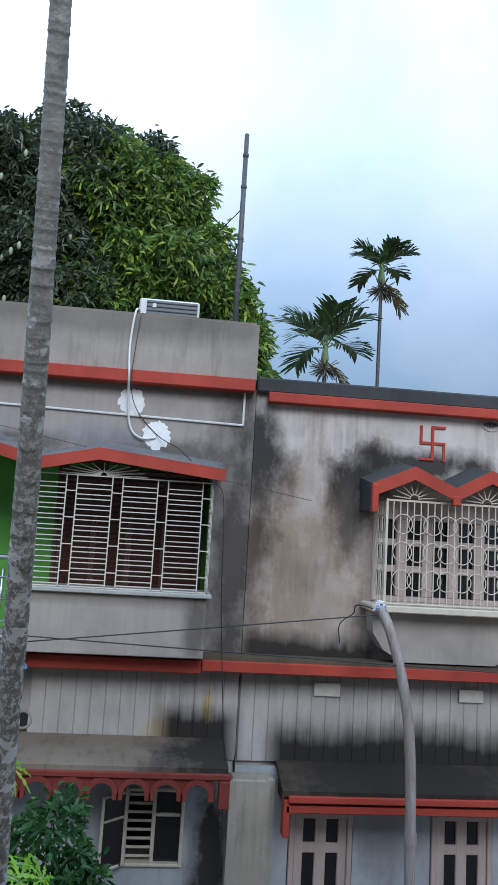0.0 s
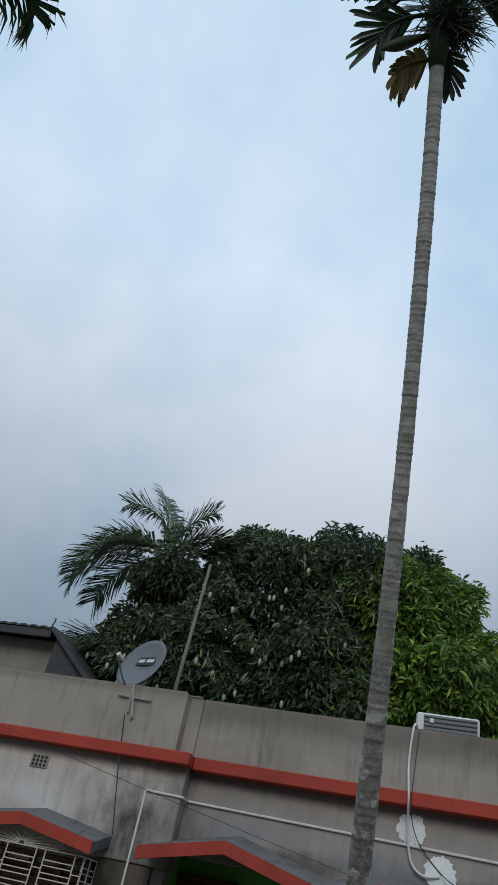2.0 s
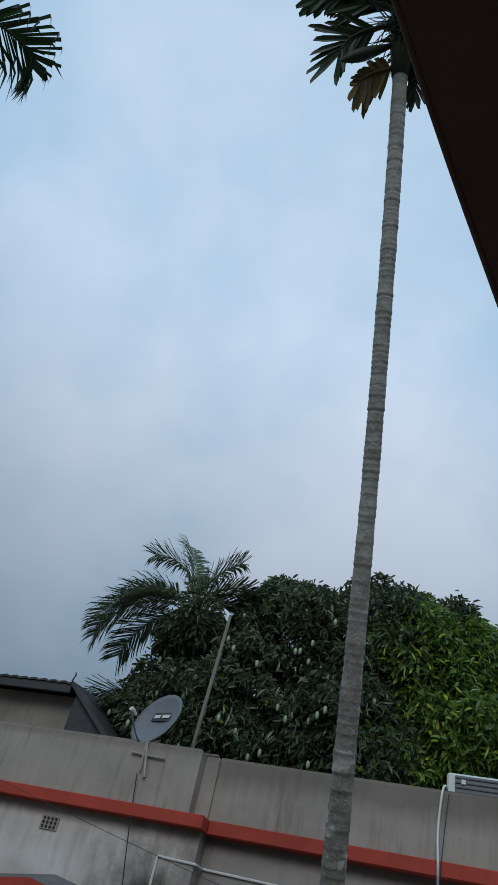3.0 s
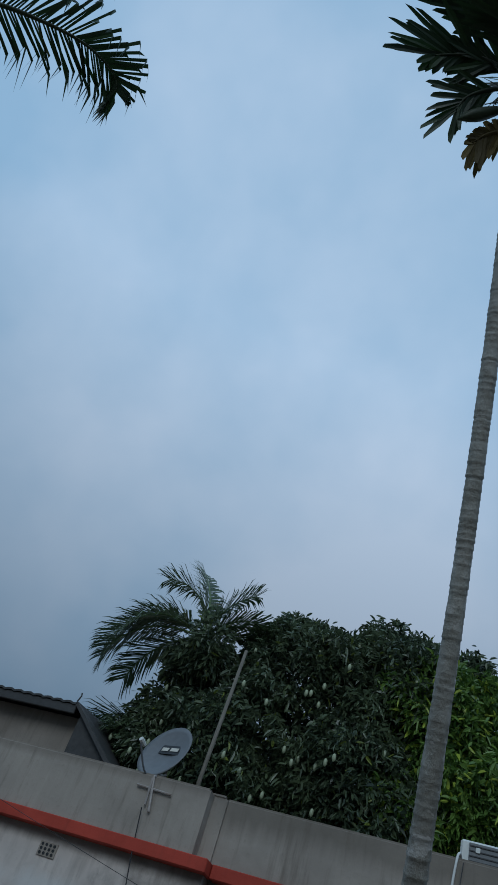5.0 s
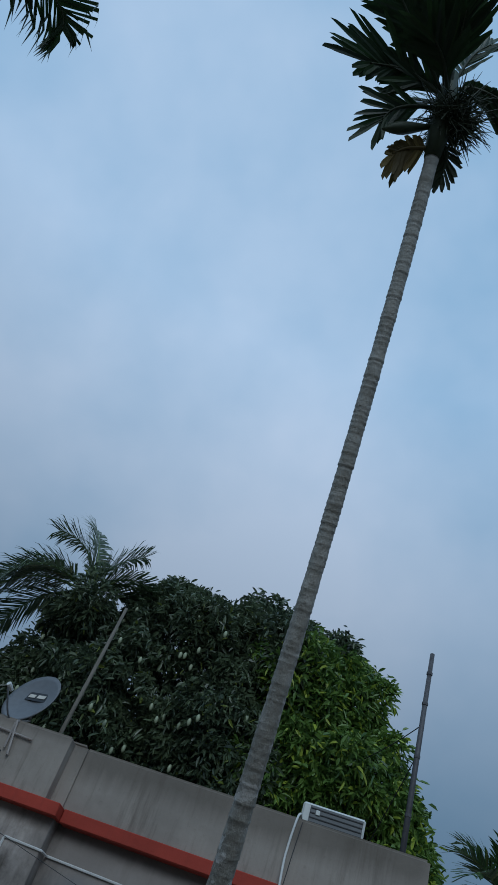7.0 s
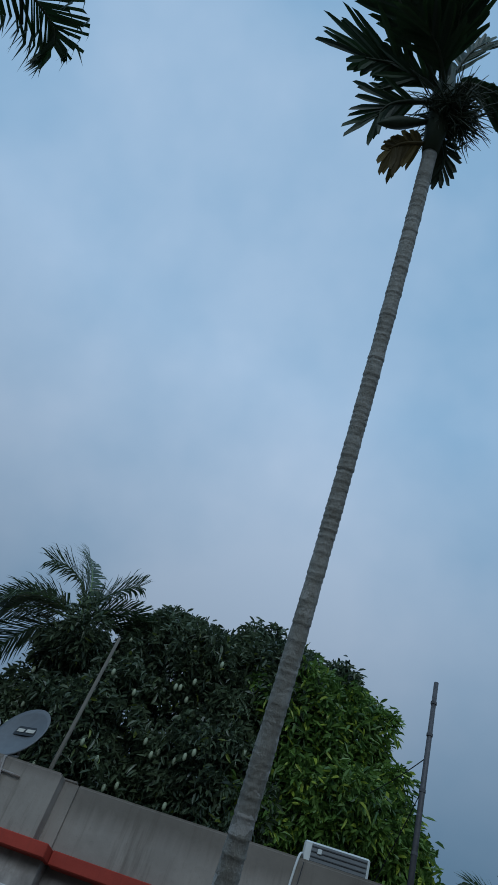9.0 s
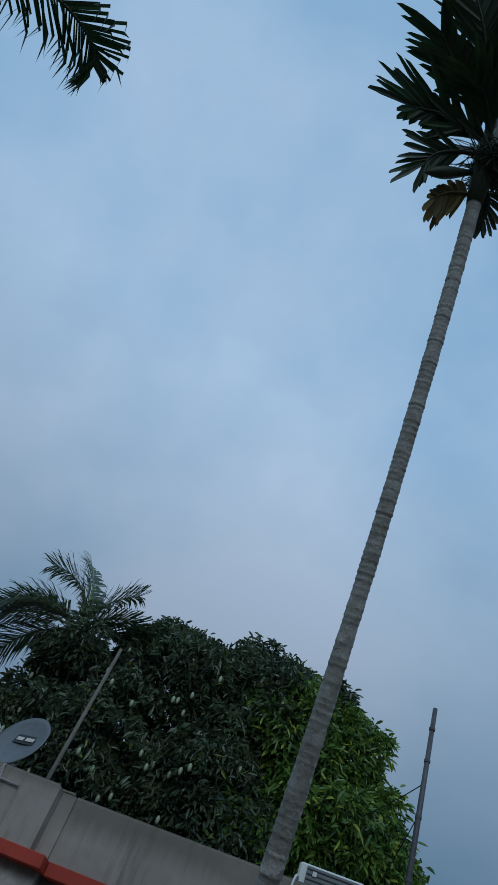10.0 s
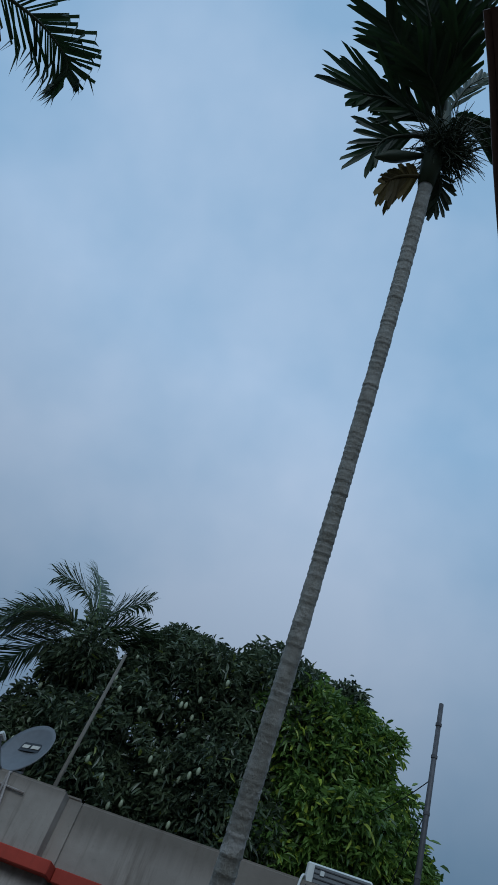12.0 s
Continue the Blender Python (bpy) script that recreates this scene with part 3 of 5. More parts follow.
part("door_handle", tube([(-2.72, 9.64, 4.80), (-2.72, 9.60, 4.80), (-2.72, 9.60, 4.70)], 0.012, 6), M_STEEL, door, "small steel handle")

part("balcony_slab", box(-3.0, -1.27, 8.50, 9.14, 3.66, 3.965), M_APRON, left_house)
part("balcony_coping", box(-3.03, -1.24, 8.46, 8.80, 3.967, 4.005), M_MARBLE, left_house, "pale stone balcony edge")
rail = part("balcony_rail", tube([(-2.92, 8.55, 4.735), (-1.34, 8.55, 4.735)], 0.024, 10), M_STEEL, left_house, "stainless steel tube handrail", smooth=True)
post = mesh_from("post", *tube([(0, 0, 0), (0, 0, 0.73)], 0.018, 8), smooth=True)
low = mesh_from("post", *tube([(0, 0, 0), (0, 0, 0.62)], 0.014, 8), smooth=True)
thin = mesh_from("rail", *tube([(0, 0, 0), (1.50, 0, 0)], 0.010, 8), smooth=True)
ball = mesh_from("knob", *tube([(0, 0, -0.022), (0, 0, -0.012), (0, 0, 0.0), (0, 0, 0.012), (0, 0, 0.022)], [0.006, 0.018, 0.022, 0.018, 0.006], 8), smooth=True)
for me in (post, low, thin, ball):
    me.materials.append(M_STEEL)
place(post, "post", rail, (-2.13, 8.55, 4.005))
for x in (-2.76, -1.52):
    place(low, "post", rail, (x, 8.56, 4.005))
for k, z in enumerate((4.12, 4.33, 4.54)):
    place(thin, "rail", rail, (-2.90, 8.55, z))
    for x in (-2.55 + 0.06 * k, -2.13, -1.75 - 0.05 * k):
        place(ball, "knob", rail, (x, 8.548, z))

# openwork vent and patches
vent = part("vent", box(-4.74, -4.52, 8.785, 8.80, 6.40, 6.54, 0.002), M_PARAPET, left_house, "small cement openwork vent")
# Near-black discs on the face stand in for the shade inside the holes.
hole = mesh_from("opening", *tube([(0, 0, 0), (0, 0.01, 0)], 0.017, 6))
hole.materials.append(M_DARK)
for i in range(4):
    for k in range(3):
        place(hole, "opening", vent, (-4.705 + 0.05 * i, 8.777, 6.428 + 0.042 * k))
rng = random.Random(4)


def splash(cx, cz, r, y):
    """A ragged dab of white filler."""
    V = [(cx, y - 0.012, cz)]
    n = 44
    for k in range(n):
        a = 2 * math.pi * k / n
        q = r * (0.84 + 0.24 * rng.random())
        V.append((cx + q * math.cos(a), y - 0.003, cz + q * math.sin(a)))
    return V, [(0, 1 + k, 1 + (k + 1) % n) for k in range(n)]


part("filler_patch", splash(-0.43, 6.46, 0.15, Y), M_FILLER, left_house, "ragged white filler patch")
part("filler_patch", splash(-0.14, 6.11, 0.16, Y), M_FILLER, left_house, "ragged white filler patch")

# conduits
C = [(-3.28, 8.79, 3.80), (-3.27, 8.79, 6.36), (-2.84, 8.79, 6.35), (-2.83, 8.985, 6.35), (0.80, 8.985, 6.285), (0.80, 8.985, 6.65)]
part("conduit", joined(*[tube([a, b], 0.013, 6) for a, b in zip(C, C[1:])]), M_PVC, left_house, "thin white wiring conduit")

# ground floor of the left house
part("wall", box(-5.35, 0.90, Y + 0.006, Y + 0.14, 0, 1.70, 0), M_GROUNDWALL, left_house)
part("wall", box(-5.35, -0.17, Y + 0.006, Y + 0.14, 1.70, 2.46, 0), M_GROUNDWALL, left_house)
part("wall", box(0.44, 0.90, Y + 0.006, Y + 0.14, 1.70, 2.46, 0), M_GROUNDWALL, left_house)
part("wall", box(-5.35, 0.90, Y + 0.006, Y + 0.14, 2.46, 2.80, 0), M_GROUNDWALL, left_house)
part("wall", box(-5.35, 0.93, Y + 0.03, Y + 0.14, 2.80, 3.62, 0), M_STRIP, left_house)
# Near-black sheet; the darkness of the unlit room is its colour.
part("room_back", box(-0.6, 0.6, 9.9, 9.95, 1.5, 2.7, 0), M_DARK, left_house)
part("ledge", joined(prism([(-2.3, 2.80), (0.80, 2.80), (0.80, 2.82), (-2.3, 2.82)], 8.37, 9.03)), M_MOSS, left_house, "mossy concrete ledge")
V, F = folded_canopy([(-2.3, 2.875), (0.80, 2.875)], 0.05, 8.30, 9.03, 0.10)
part("ledge_top", (V, F), M_MOSS, left_house)


def round_arch(cx, r, thick, z, leg, y0, y1):
    """One hanging arch: a half ring with short legs."""
    inner = [(cx - r, z - leg)] + [(cx - r * math.cos(math.pi * k / 12), z + r * math.sin(math.pi * k / 12)) for k in range(13)] + [(cx + r, z - leg)]
    R = r + thick
    outer = [(cx - R, z - leg)] + [(cx - R * math.cos(math.pi * k / 12), z + R * math.sin(math.pi * k / 12)) for k in range(13)] + [(cx + R, z - leg)]
    n = len(inner)
    V = [(x, y, q) for y in (y0, y1) for ring in (inner, outer) for x, q in ring]
    F = []
    for i in range(n - 1):
        a, b, c, d = i, n + i, 2 * n + i, 3 * n + i
        F += [(a, a + 1, b + 1, b), (c, d, d + 1, c + 1), (a, c, c + 1, a + 1), (b, b + 1, d + 1, d)]
    F += [(0, n, 3 * n, 2 * n), (n - 1, 3 * n - 1, 4 * n - 1, 2 * n - 1)]
    return V, F


for i in range(10):
    part("arch", round_arch(0.52 - 0.298 * i, 0.104, 0.052, 2.625, 0.045, 8.28, 8.36), M_REDOLD, left_house, "red painted hanging arch")
for i in range(10):
    xc = 0.52 - 0.298 * i
    arc = [(xc - 0.15 * math.cos(math.pi * k / 12), 2.625 + 0.15 * math.sin(math.pi * k / 12)) for k in range(13)]
    part("spandrel", prism([(xc - 0.149, 2.778), *arc, (xc + 0.149, 2.778)], 8.305, 8.345), M_REDOLD, left_house)
part("arch_backing", box(-2.3, 0.80, 8.60, 8.66, 2.70, 2.80), M_LEDGE, left_house)
part("ledge_strip", box(-2.3, 0.83, 8.27, 8.36, 2.775, 2.83), M_REDOLD, left_house, "red painted ledge edge")
part("ledge_bracket", box(0.72, 0.82, 8.26, 8.40, 2.52, 2.77), M_REDOLD, left_house)
part("hood", folded_canopy([(-5.3, 2.69), (-4.3, 2.81), (-3.42, 2.63)], 0.10, 8.36, 8.82, 0.06), M_LEDGE, left_house, "mossy concrete hood")
part("hood_edge", fascia([(-5.3, 2.69), (-4.3, 2.81), (-3.42, 2.63)], 0.115, 8.36), M_RED, left_house, "red painted zigzag edge")
bay_grille(left_house, -5.2, -3.6, 1.5, 2.50, 8.5, 8.82)
win = part("window", joined(box(-0.17, -0.135, 8.97, 9.10, 1.70, 2.46), box(0.405, 0.44, 8.97, 9.10, 1.70, 2.46), box(-0.135, 0.405, 8.97, 9.10, 1.70, 1.735), box(-0.135, 0.405, 8.97, 9.10, 2.425, 2.46), box(0.11, 0.15, 8.98, 9.09, 1.735, 2.425), box(0.15, 0.405, 8.99, 9.05, 2.18, 2.21)), M_CREAM, left_house, "cream framed window with one leaf open")
for k in range(8):
    part("slat", box(-0.135, 0.11, 9.03, 9.05, 1.77 + 0.085 * k, 1.795 + 0.085 * k, 0.003), M_CREAM, win)
part("pane", box(0.15, 0.405, 9.03, 9.04, 1.735, 2.425, 0), M_GLASS, win, "dark glass pane")
leaf = [box(0, 0.03, -0.015, 0.015, 0, 0.72), box(0.285, 0.315, -0.015, 0.015, 0, 0.72), box(0.03, 0.285, -0.015, 0.015, 0, 0.03), box(0.03, 0.285, -0.015, 0.015, 0.69, 0.72), box(0.03, 0.285, -0.015, 0.015, 0.46, 0.485)]
lf = part("window_leaf", joined(*leaf), M_CREAM, left_house, "open cream window leaf with dark glass")
lf.location, lf.rotation_euler = (-0.15, 8.965, 1.72), (0, 0, radians(-138))
gl = part("pane", box(0.03, 0.285, -0.003, 0.003, 0.03, 0.69, 0), M_GLASS)
gl.parent = lf
ring = part("pipe_outlet", joined(tube([(-1.27 + 0.085 * math.cos(a), 9.0, 3.09 + 0.085 * math.sin(a)) for a in [2 * math.pi * k / 16 for k in range(17)]], 0.02, 6, False)), M_PARAPET, left_house, "cement pipe outlet ring", smooth=True)
# A near-black disc paints the dark inside of the pipe.
part("outlet_hole", tube([(-1.27, 9.005, 3.09), (-1.27, 8.99, 3.09)], 0.072, 14), M_DARK, ring)
part("drain_pipe", tube([(-1.30, 8.72, 3.735), (-1.19, 8.40, 3.72)], 0.022, 8), M_BLUE, left_house, "short blue plastic drain spout")


# ---- right house ----
right_house = thing("house", "cream two-storey house with black rain stains and red bands", "house", (3.5, 11, 0))
part("wall", box(0.935, 2.31, Y - 0.01, Y + 0.15, 3.62, 6.72, 0), M_RIGHT, right_house)
part("wall", box(2.31, 3.91, Y - 0.01, Y + 0.15, 5.60, 6.72, 0), M_RIGHT, right_house)
part("wall", box(2.31, 3.91, Y - 0.01, Y + 0.15, 3.62, 4.46, 0), M_RIGHT, right_house)
part("wall", box(3.91, 8.0, Y - 0.01, Y + 0.15, 3.62, 6.72, 0), M_RIGHT, right_house)
part("coping", box(0.93, 8.0, 8.90, 9.2, 6.66, 6.83, 0.02), M_RTOP, right_house, "black algae-covered roof edge")
part("cornice", box(1.06, 8.0, 8.86, 8.99, 6.555, 6.665), M_RED, right_house, "red oxide painted band")
part("roof_slab", box(0.93, 8.0, 9.2, 15.5, 6.55, 6.72), M_RTOP, right_house)
part("rear_wall", box(0.95, 8.0, 15.2, 15.4, 0, 6.55, 0), M_RIGHT, right_house)
part("ledge", prism([(0.505, 3.80), (8.0, 3.80), (8.0, 3.84), (0.505, 3.84)], 8.74, 9.0), M_LEDGE, right_house, "black algae-stained ledge top")
part("ledge_band", box(0.505, 8.0, 8.70, 8.99, 3.69, 3.80), M_RED, right_house, "red painted floor edge")
part("wall", box(0.935, 8.0, Y + 0.032, Y + 0.15, 2.70, 3.66, 0), M_STRIP, right_house)
for name, x0, x1, z0, z1 in (("paper_notice", 1.73, 2.01, 3.35, 3.575), ("paper_notice", 3.33, 3.60, 3.34, 3.56)):
    part(name, box(x0, x1, 8.955, 8.962, z0 + 0.09, z1, 0), M_WHITE, right_house, "plain pale pasted notice")
# raised auspicious sign in red
cx, cz, u, w = 2.965, 6.24, 0.15, 0.016
part("wall_sign", joined(box(cx - w, cx + w, 8.972, 8.99, cz - 0.20, cz + 0.20, 0.003), box(cx - u, cx + u, 8.974, 8.99, cz - w, cz + w, 0.003),
     box(cx + w, cx + u, 8.973, 8.99, cz + 0.20 - 2 * w, cz + 0.20, 0.003), box(cx + u - 2 * w, cx + u, 8.975, 8.99, cz - 0.20, cz - w, 0.003),
     box(cx - u, cx - w, 8.973, 8.99, cz - 0.20, cz - 0.20 + 2 * w, 0.003), box(cx - u, cx - u + 2 * w, 8.975, 8.99, cz + w, cz + 0.20, 0.003)), M_RED, right_house, "red painted auspicious hooked cross in relief")
FR3 = [(2.04, 5.70), (2.49, 5.90), (2.94, 5.70), (3.33, 5.91), (3.85, 5.70)]
part("hood", folded_canopy(FR3, 0.10, 8.48, Y, 0.10), M_RTOP, right_house, "black-stained concrete hood")
part("hood_edge", fascia(FR3, 0.135, 8.48), M_RED, right_house, "red painted double-gable edge")
part("hood_leg", box(2.032, 2.10, 8.442, 8.52, 5.40, 5.695), M_RED, right_house)
# The side return behind the red front is coloured black.
part("hood_leg", box(2.038, 2.10, 8.522, 8.985, 5.42, 5.69), M_RTOP, right_house, "black side of the hood")
part("hood_leg", box(2.90, 2.985, 8.440, 8.505, 5.52, 5.62), M_RED, right_house)
# Darker plaster than the wall: the shade under the sill is in its colour.
part("bay_apron", prism([(2.15, 4.38), (2.17, 4.15), (2.28, 3.98), (2.5, 3.86), (3.5, 3.86), (3.72, 3.98), (3.85, 4.38)], 8.72, 8.99), M_APRON, right_house, "rounded plaster bracket")
part("window_sill", box(2.09, 3.88, 8.50, 9.1, 4.385, 4.455, 0.01), M_CREAM, right_house, "cream sill slab")

grille = part("window_grille", joined(box(2.22, 3.78, 8.555, 8.575, 4.47, 4.485, 0), box(2.22, 3.78, 8.555, 8.575, 5.535, 5.555, 0), box(2.215, 2.235, 8.555, 8.98, 4.47, 4.485, 0), box(2.215, 2.235, 8.555, 8.98, 5.535, 5.555, 0), box(2.215, 2.24, 8.55, 8.575, 4.47, 5.56, 0)), M_CREAM, right_house, "cream steel grille with linked rings")
up = bar_mesh("bar", 1.06, "z", 0.011, M_CREAM)
for k in range(21):
    place(up, "bar", grille, (2.30 + 0.0745 * k, 8.565, 4.48))
for k in range(5):
    place(up, "bar", grille, (2.225, 8.64 + 0.075 * k, 4.48))
loop = mesh_from("ring", *tube([(0.102 * math.cos(a), 0, 0.102 * math.sin(a)) for a in [2 * math.pi * k / 20 for k in range(21)]], 0.006, 5, False), smooth=True)
side_loop = mesh_from("ring", *tube([(0, 0.09 * math.cos(a), 0.09 * math.sin(a)) for a in [2 * math.pi * k / 20 for k in range(21)]], 0.006, 5, False), smooth=True)
for me in (loop, side_loop):
    me.materials.append(M_CREAM)
for z in (4.72, 5.01, 5.30):
    for k in range(9):
        place(loop, "ring", grille, (2.40 + 0.163 * k, 8.552, z))
    for y in (8.68, 8.82):
        place(side_loop, "ring", grille, (2.222, y, z))
for cx3 in (2.52, 3.32):
    part("grille_fan", sunburst(cx3, 8.562, 5.565, 0.24, 0.05, 0.006, 8, 172, 8), M_CREAM, right_house, "cream sunburst bars under the hood")
casement = part("window", joined(box(2.20, 2.26, 8.99, 9.08, 4.46, 5.60), box(3.74, 3.80, 8.99, 9.08, 4.46, 5.60), box(2.26, 3.74, 8.99, 9.08, 4.46, 4.52), box(2.26, 3.74, 8.99, 9.08, 5.36, 5.60)), M_PINK, right_house, "pale pink wooden casements with dark panes")
for k in range(4):
    part("mullion", box(2.48 + 0.30 * k, 2.60 + 0.30 * k, 9.0, 9.07, 4.52, 5.36), M_PINK, casement)
for k in range(5):
    for z in (4.78, 5.07):
        part("rail", box(2.262 if k == 0 else 2.302 + 0.30 * k, 3.738 if k == 4 else 2.478 + 0.30 * k, 9.002, 9.06, z, z + 0.075), M_PINK, casement)
part("pane", box(2.26, 3.74, 9.075, 9.081, 4.52, 5.36, 0), M_GLASS, casement, "dark glass behind the casements")

# the whole bay stands a little further along the wall
for ob in list(bpy.data.objects):
    if ob.parent is right_house and ob.name.split(".")[0] in ("hood", "hood_edge", "hood_leg", "bay_apron", "window_sill", "window_grille", "grille_fan", "window"):
        ob.location.x += 0.11

vent = part("wall_vent", tube([(3.656 + 0.105 * math.cos(a), 8.985, 6.496 + 0.065 * math.sin(a)) for a in [2 * math.pi * k / 24 for k in range(25)]], 0.007, 5, False), M_RIGHT, right_house, "small oval plaster vent", smooth=True)
# Near-black bars colour in the shaded slots.
for k in range(6):
    part("slot", box(3.656 - 0.082 + 0.029 * k, 3.656 - 0.066 + 0.029 * k, 8.974, 8.992, 6.496 - 0.005 - 0.008 * min(k, 5 - k), 6.496 + 0.022 + 0.010 * min(k, 5 - k), 0.002), M_DARK, vent)

# ground floor of the right house
part("ledge", folded_canopy([(1.36, 2.64), (8.0, 2.64)], 0.05, 8.45, 9.03, 0.14), M_LEDGE, right_house, "black mossy sloping ledge")
part("ledge_band", box(1.42, 8.0, 8.42, 8.50, 2.535, 2.60), M_RED, right_house, "red painted ledge edge")
part("ledge_band", box(1.40, 8.0, 8.46, 8.54, 2.43, 2.50), M_RED, right_house, "red painted ledge edge")
part("ledge_core", box(1.40, 8.0, 8.50, 9.03, 2.44, 2.63), M_LEDGE, right_house)
part("door_surround", box(1.375, 1.44, 8.46, 8.60, 2.20, 2.55), M_RED, right_house)
part("wall", box(0.935, 1.53, Y + 0.004, Y + 0.15, 0, 2.70, 0), M_GROUNDWALL, right_house)
part("wall", box(2.22, 3.06, Y + 0.004, Y + 0.15, 0, 2.70, 0), M_GROUNDWALL, right_house)
part("wall", box(3.75, 8.0, Y + 0.004, Y + 0.15, 0, 2.70, 0), M_GROUNDWALL, right_house)
part("wall", box(1.53, 3.75, Y + 0.006, Y + 0.15, 2.26, 2.70, 0), M_GROUNDWALL, right_house)


def panelled_door(x0, x1, z1):
    t = 0.055
    mid = (x0 + x1) / 2
    d = part("door", joined(box(x0, x0 + t, 8.98, 9.08, 0, z1), box(x1 - t, x1, 8.98, 9.08, 0, z1), box(x0 + t, x1 - t, 8.98, 9.08, z1 - t, z1), box(mid - 0.06, mid + 0.06, 9.0, 9.06, 0, z1 - t), box(x0 + t, x0 + 0.15, 9.0, 9.06, 0, z1 - t), box(x1 - 0.15, x1 - t, 9.0, 9.06, 0, z1 - t),
                          *[box(x0 + t, x1 - t, 9.002, 9.055, z, z + 0.10) for z in (0.1, 0.9, 1.85)]), M_PINK, right_house, "pale pink door with tall dark panes")
    part("pane", box(x0 + t, x1 - t, 9.03, 9.04, 0.1, z1 - t, 0), M_GLASS, d, "dark door glass")


panelled_door(1.54, 2.21, 2.25)
panelled_door(3.07, 3.74, 2.25)
part("pier", rounded_parapet(0.87, 1.335, 8.78, 9.0, 0, 2.64, 0.05, True), M_PIER, right_house, "stained plaster pier")

# upright strips of the ribbed wall
strip = mesh_from("wall_strip", *box(0, 0.1515, 0, 0.045, 0, 0.90, 0.006))
strip.materials.append(M_STRIP)
for i in range(14):
    place(strip, "wall_strip", left_house, (-1.22 + 0.153 * i, 8.985, 2.75))
for i in range(24):
    place(strip, "wall_strip", right_house, (0.945 + 0.153 * i, 8.985, 2.75))


# ---- roof and facade fittings ----
ac = thing("air_conditioner", "off-white outdoor air conditioner unit on the roof edge", "air conditioner", (-0.1, 9.35, 7.15))
part("casing", box(-0.45, 0.24, 9.22, 9.50, 7.15, 7.715, 0.02), M_AC, ac)
part("grille", box(-0.365, 0.215, 9.205, 9.222, 7.2, 7.69, 0.004), M_ACDARK, ac, "grey finned coil")
for k in range(10):
    part("fin", box(-0.36, 0.21, 9.196, 9.206, 7.225 + 0.048 * k, 7.235 + 0.048 * k, 0), M_DARK, ac)
part("switch_cover", box(-0.30, -0.255, 9.19, 9.206, 7.60, 7.65, 0.004), M_AC, ac)
for x in (-0.40, 0.14):
    part("foot", box(x, x + 0.05, 9.20, 9.52, 6.742, 7.15), M_IRON, ac)
pipe = smooth_curve([(-0.42, 9.2, 7.45), (-0.44, 8.98, 7.50), (-0.465, 8.88, 7.40), (-0.49, 8.86, 7.05), (-0.47, 8.80, 6.72), (-0.47, 8.90, 6.55), (-0.45, 8.96, 6.28), (-0.40, 8.965, 6.13), (-0.29, 8.965, 6.06), (-0.14, 8.985, 6.08)], 6)
tagged(part("refrigerant_pipe", tube(pipe, 0.0125, 8), M_PVC, smooth=True), "white lagged pipe hanging down the parapet", "pipe")
tagged(part("power_cable", tube(smooth_curve([(-0.40, 8.88, 7.40), (-0.43, 8.80, 6.95), (-0.44, 8.80, 6.6), (-0.36, 8.95, 6.35), (-0.12, 8.97, 6.10), (0.10, 8.7, 5.95), (0.25, 8.45, 5.80)], 6), 0.005, 5), M_CABLE), "thin black cable beside the white pipe", "cable")

pole = thing("pole", "dark iron pole standing on the roof", "pole", (0.665, 9.3, 6.74))
part("shaft", tube([(0.665, 9.3, 6.74), (0.665, 9.3, 8.4), (0.665, 9.3, 9.89)], [0.034, 0.032, 0.028], 8), M_IRON, pole, smooth=True)
for z in (7.9, 8.55, 9.2, 9.6):
    part("collar", tube([(0.665, 9.3, z), (0.665, 9.3, z + 0.035)], 0.037, 8), M_IRON, pole)
for a, b in (((0.665, 9.3, 8.95), (-0.1, 11.2, 8.9)), ((0.665, 9.3, 8.6), (0.2, 10.9, 7.5))):
    tagged(part("wire", tube(sagging(a, b, 0.05), 0.006, 4), M_CABLE), "thin wire from the roof pole to the tree", "wire")
bamboo = thing("bamboo_pole", "grey bamboo pole leaning on the roof parapet", "pole", (-3.44, 9.5, 6.74))
part("cane", tube([(-3.50, 9.5, 6.74), (-3.45, 9.42, 7.7), (-3.36, 9.36, 9.40)], [0.032, 0.028, 0.022], 8), M_BAMBOO, bamboo, smooth=True)
for k in range(8):
    q = 0.05 + k * 0.12
    p = Vector((-3.50, 9.5, 6.74)).lerp(Vector((-3.36, 9.36, 9.40)), q)
    part("node", tube([p, p + Vector((0, 0, 0.02))], 0.034 - 0.01 * q, 8), M_BAMBOO, bamboo)

dish = thing("satellite_dish", "grey satellite dish clamped to the parapet", "satellite dish", (-3.7, 8.7, 7.2))
axis = Vector((-0.30, -0.87, 0.385)).normalized()
sx = axis.cross(Vector((0, 0, 1))).normalized()
sy = sx.cross(axis).normalized()
mid = Vector((-3.76, 8.97, 7.75))
V, F = [], []
for side in (0, 0.012):
    for i in range(8):
        r = 0.001 + 0.355 * i / 7
        for k in range(32):
            a = 2 * math.pi * k / 32
            V.append(mid + sx * r * 0.92 * math.cos(a) + sy * r * 1.06 * math.sin(a) + axis * (r * r * 0.55 - side))
for side in (0, 1):
    for i in range(7):
        for k in range(32):
            a, b = side * 256 + i * 32 + k, side * 256 + i * 32 + (k + 1) % 32
            F.append((a, a + 32, b + 32, b) if side else (a, b, b + 32, a + 32))
F += [(224 + k, 224 + (k + 1) % 32, 480 + (k + 1) % 32, 480 + k) for k in range(32)]
part("reflector", (V, F), M_DISH, dish, smooth=True)


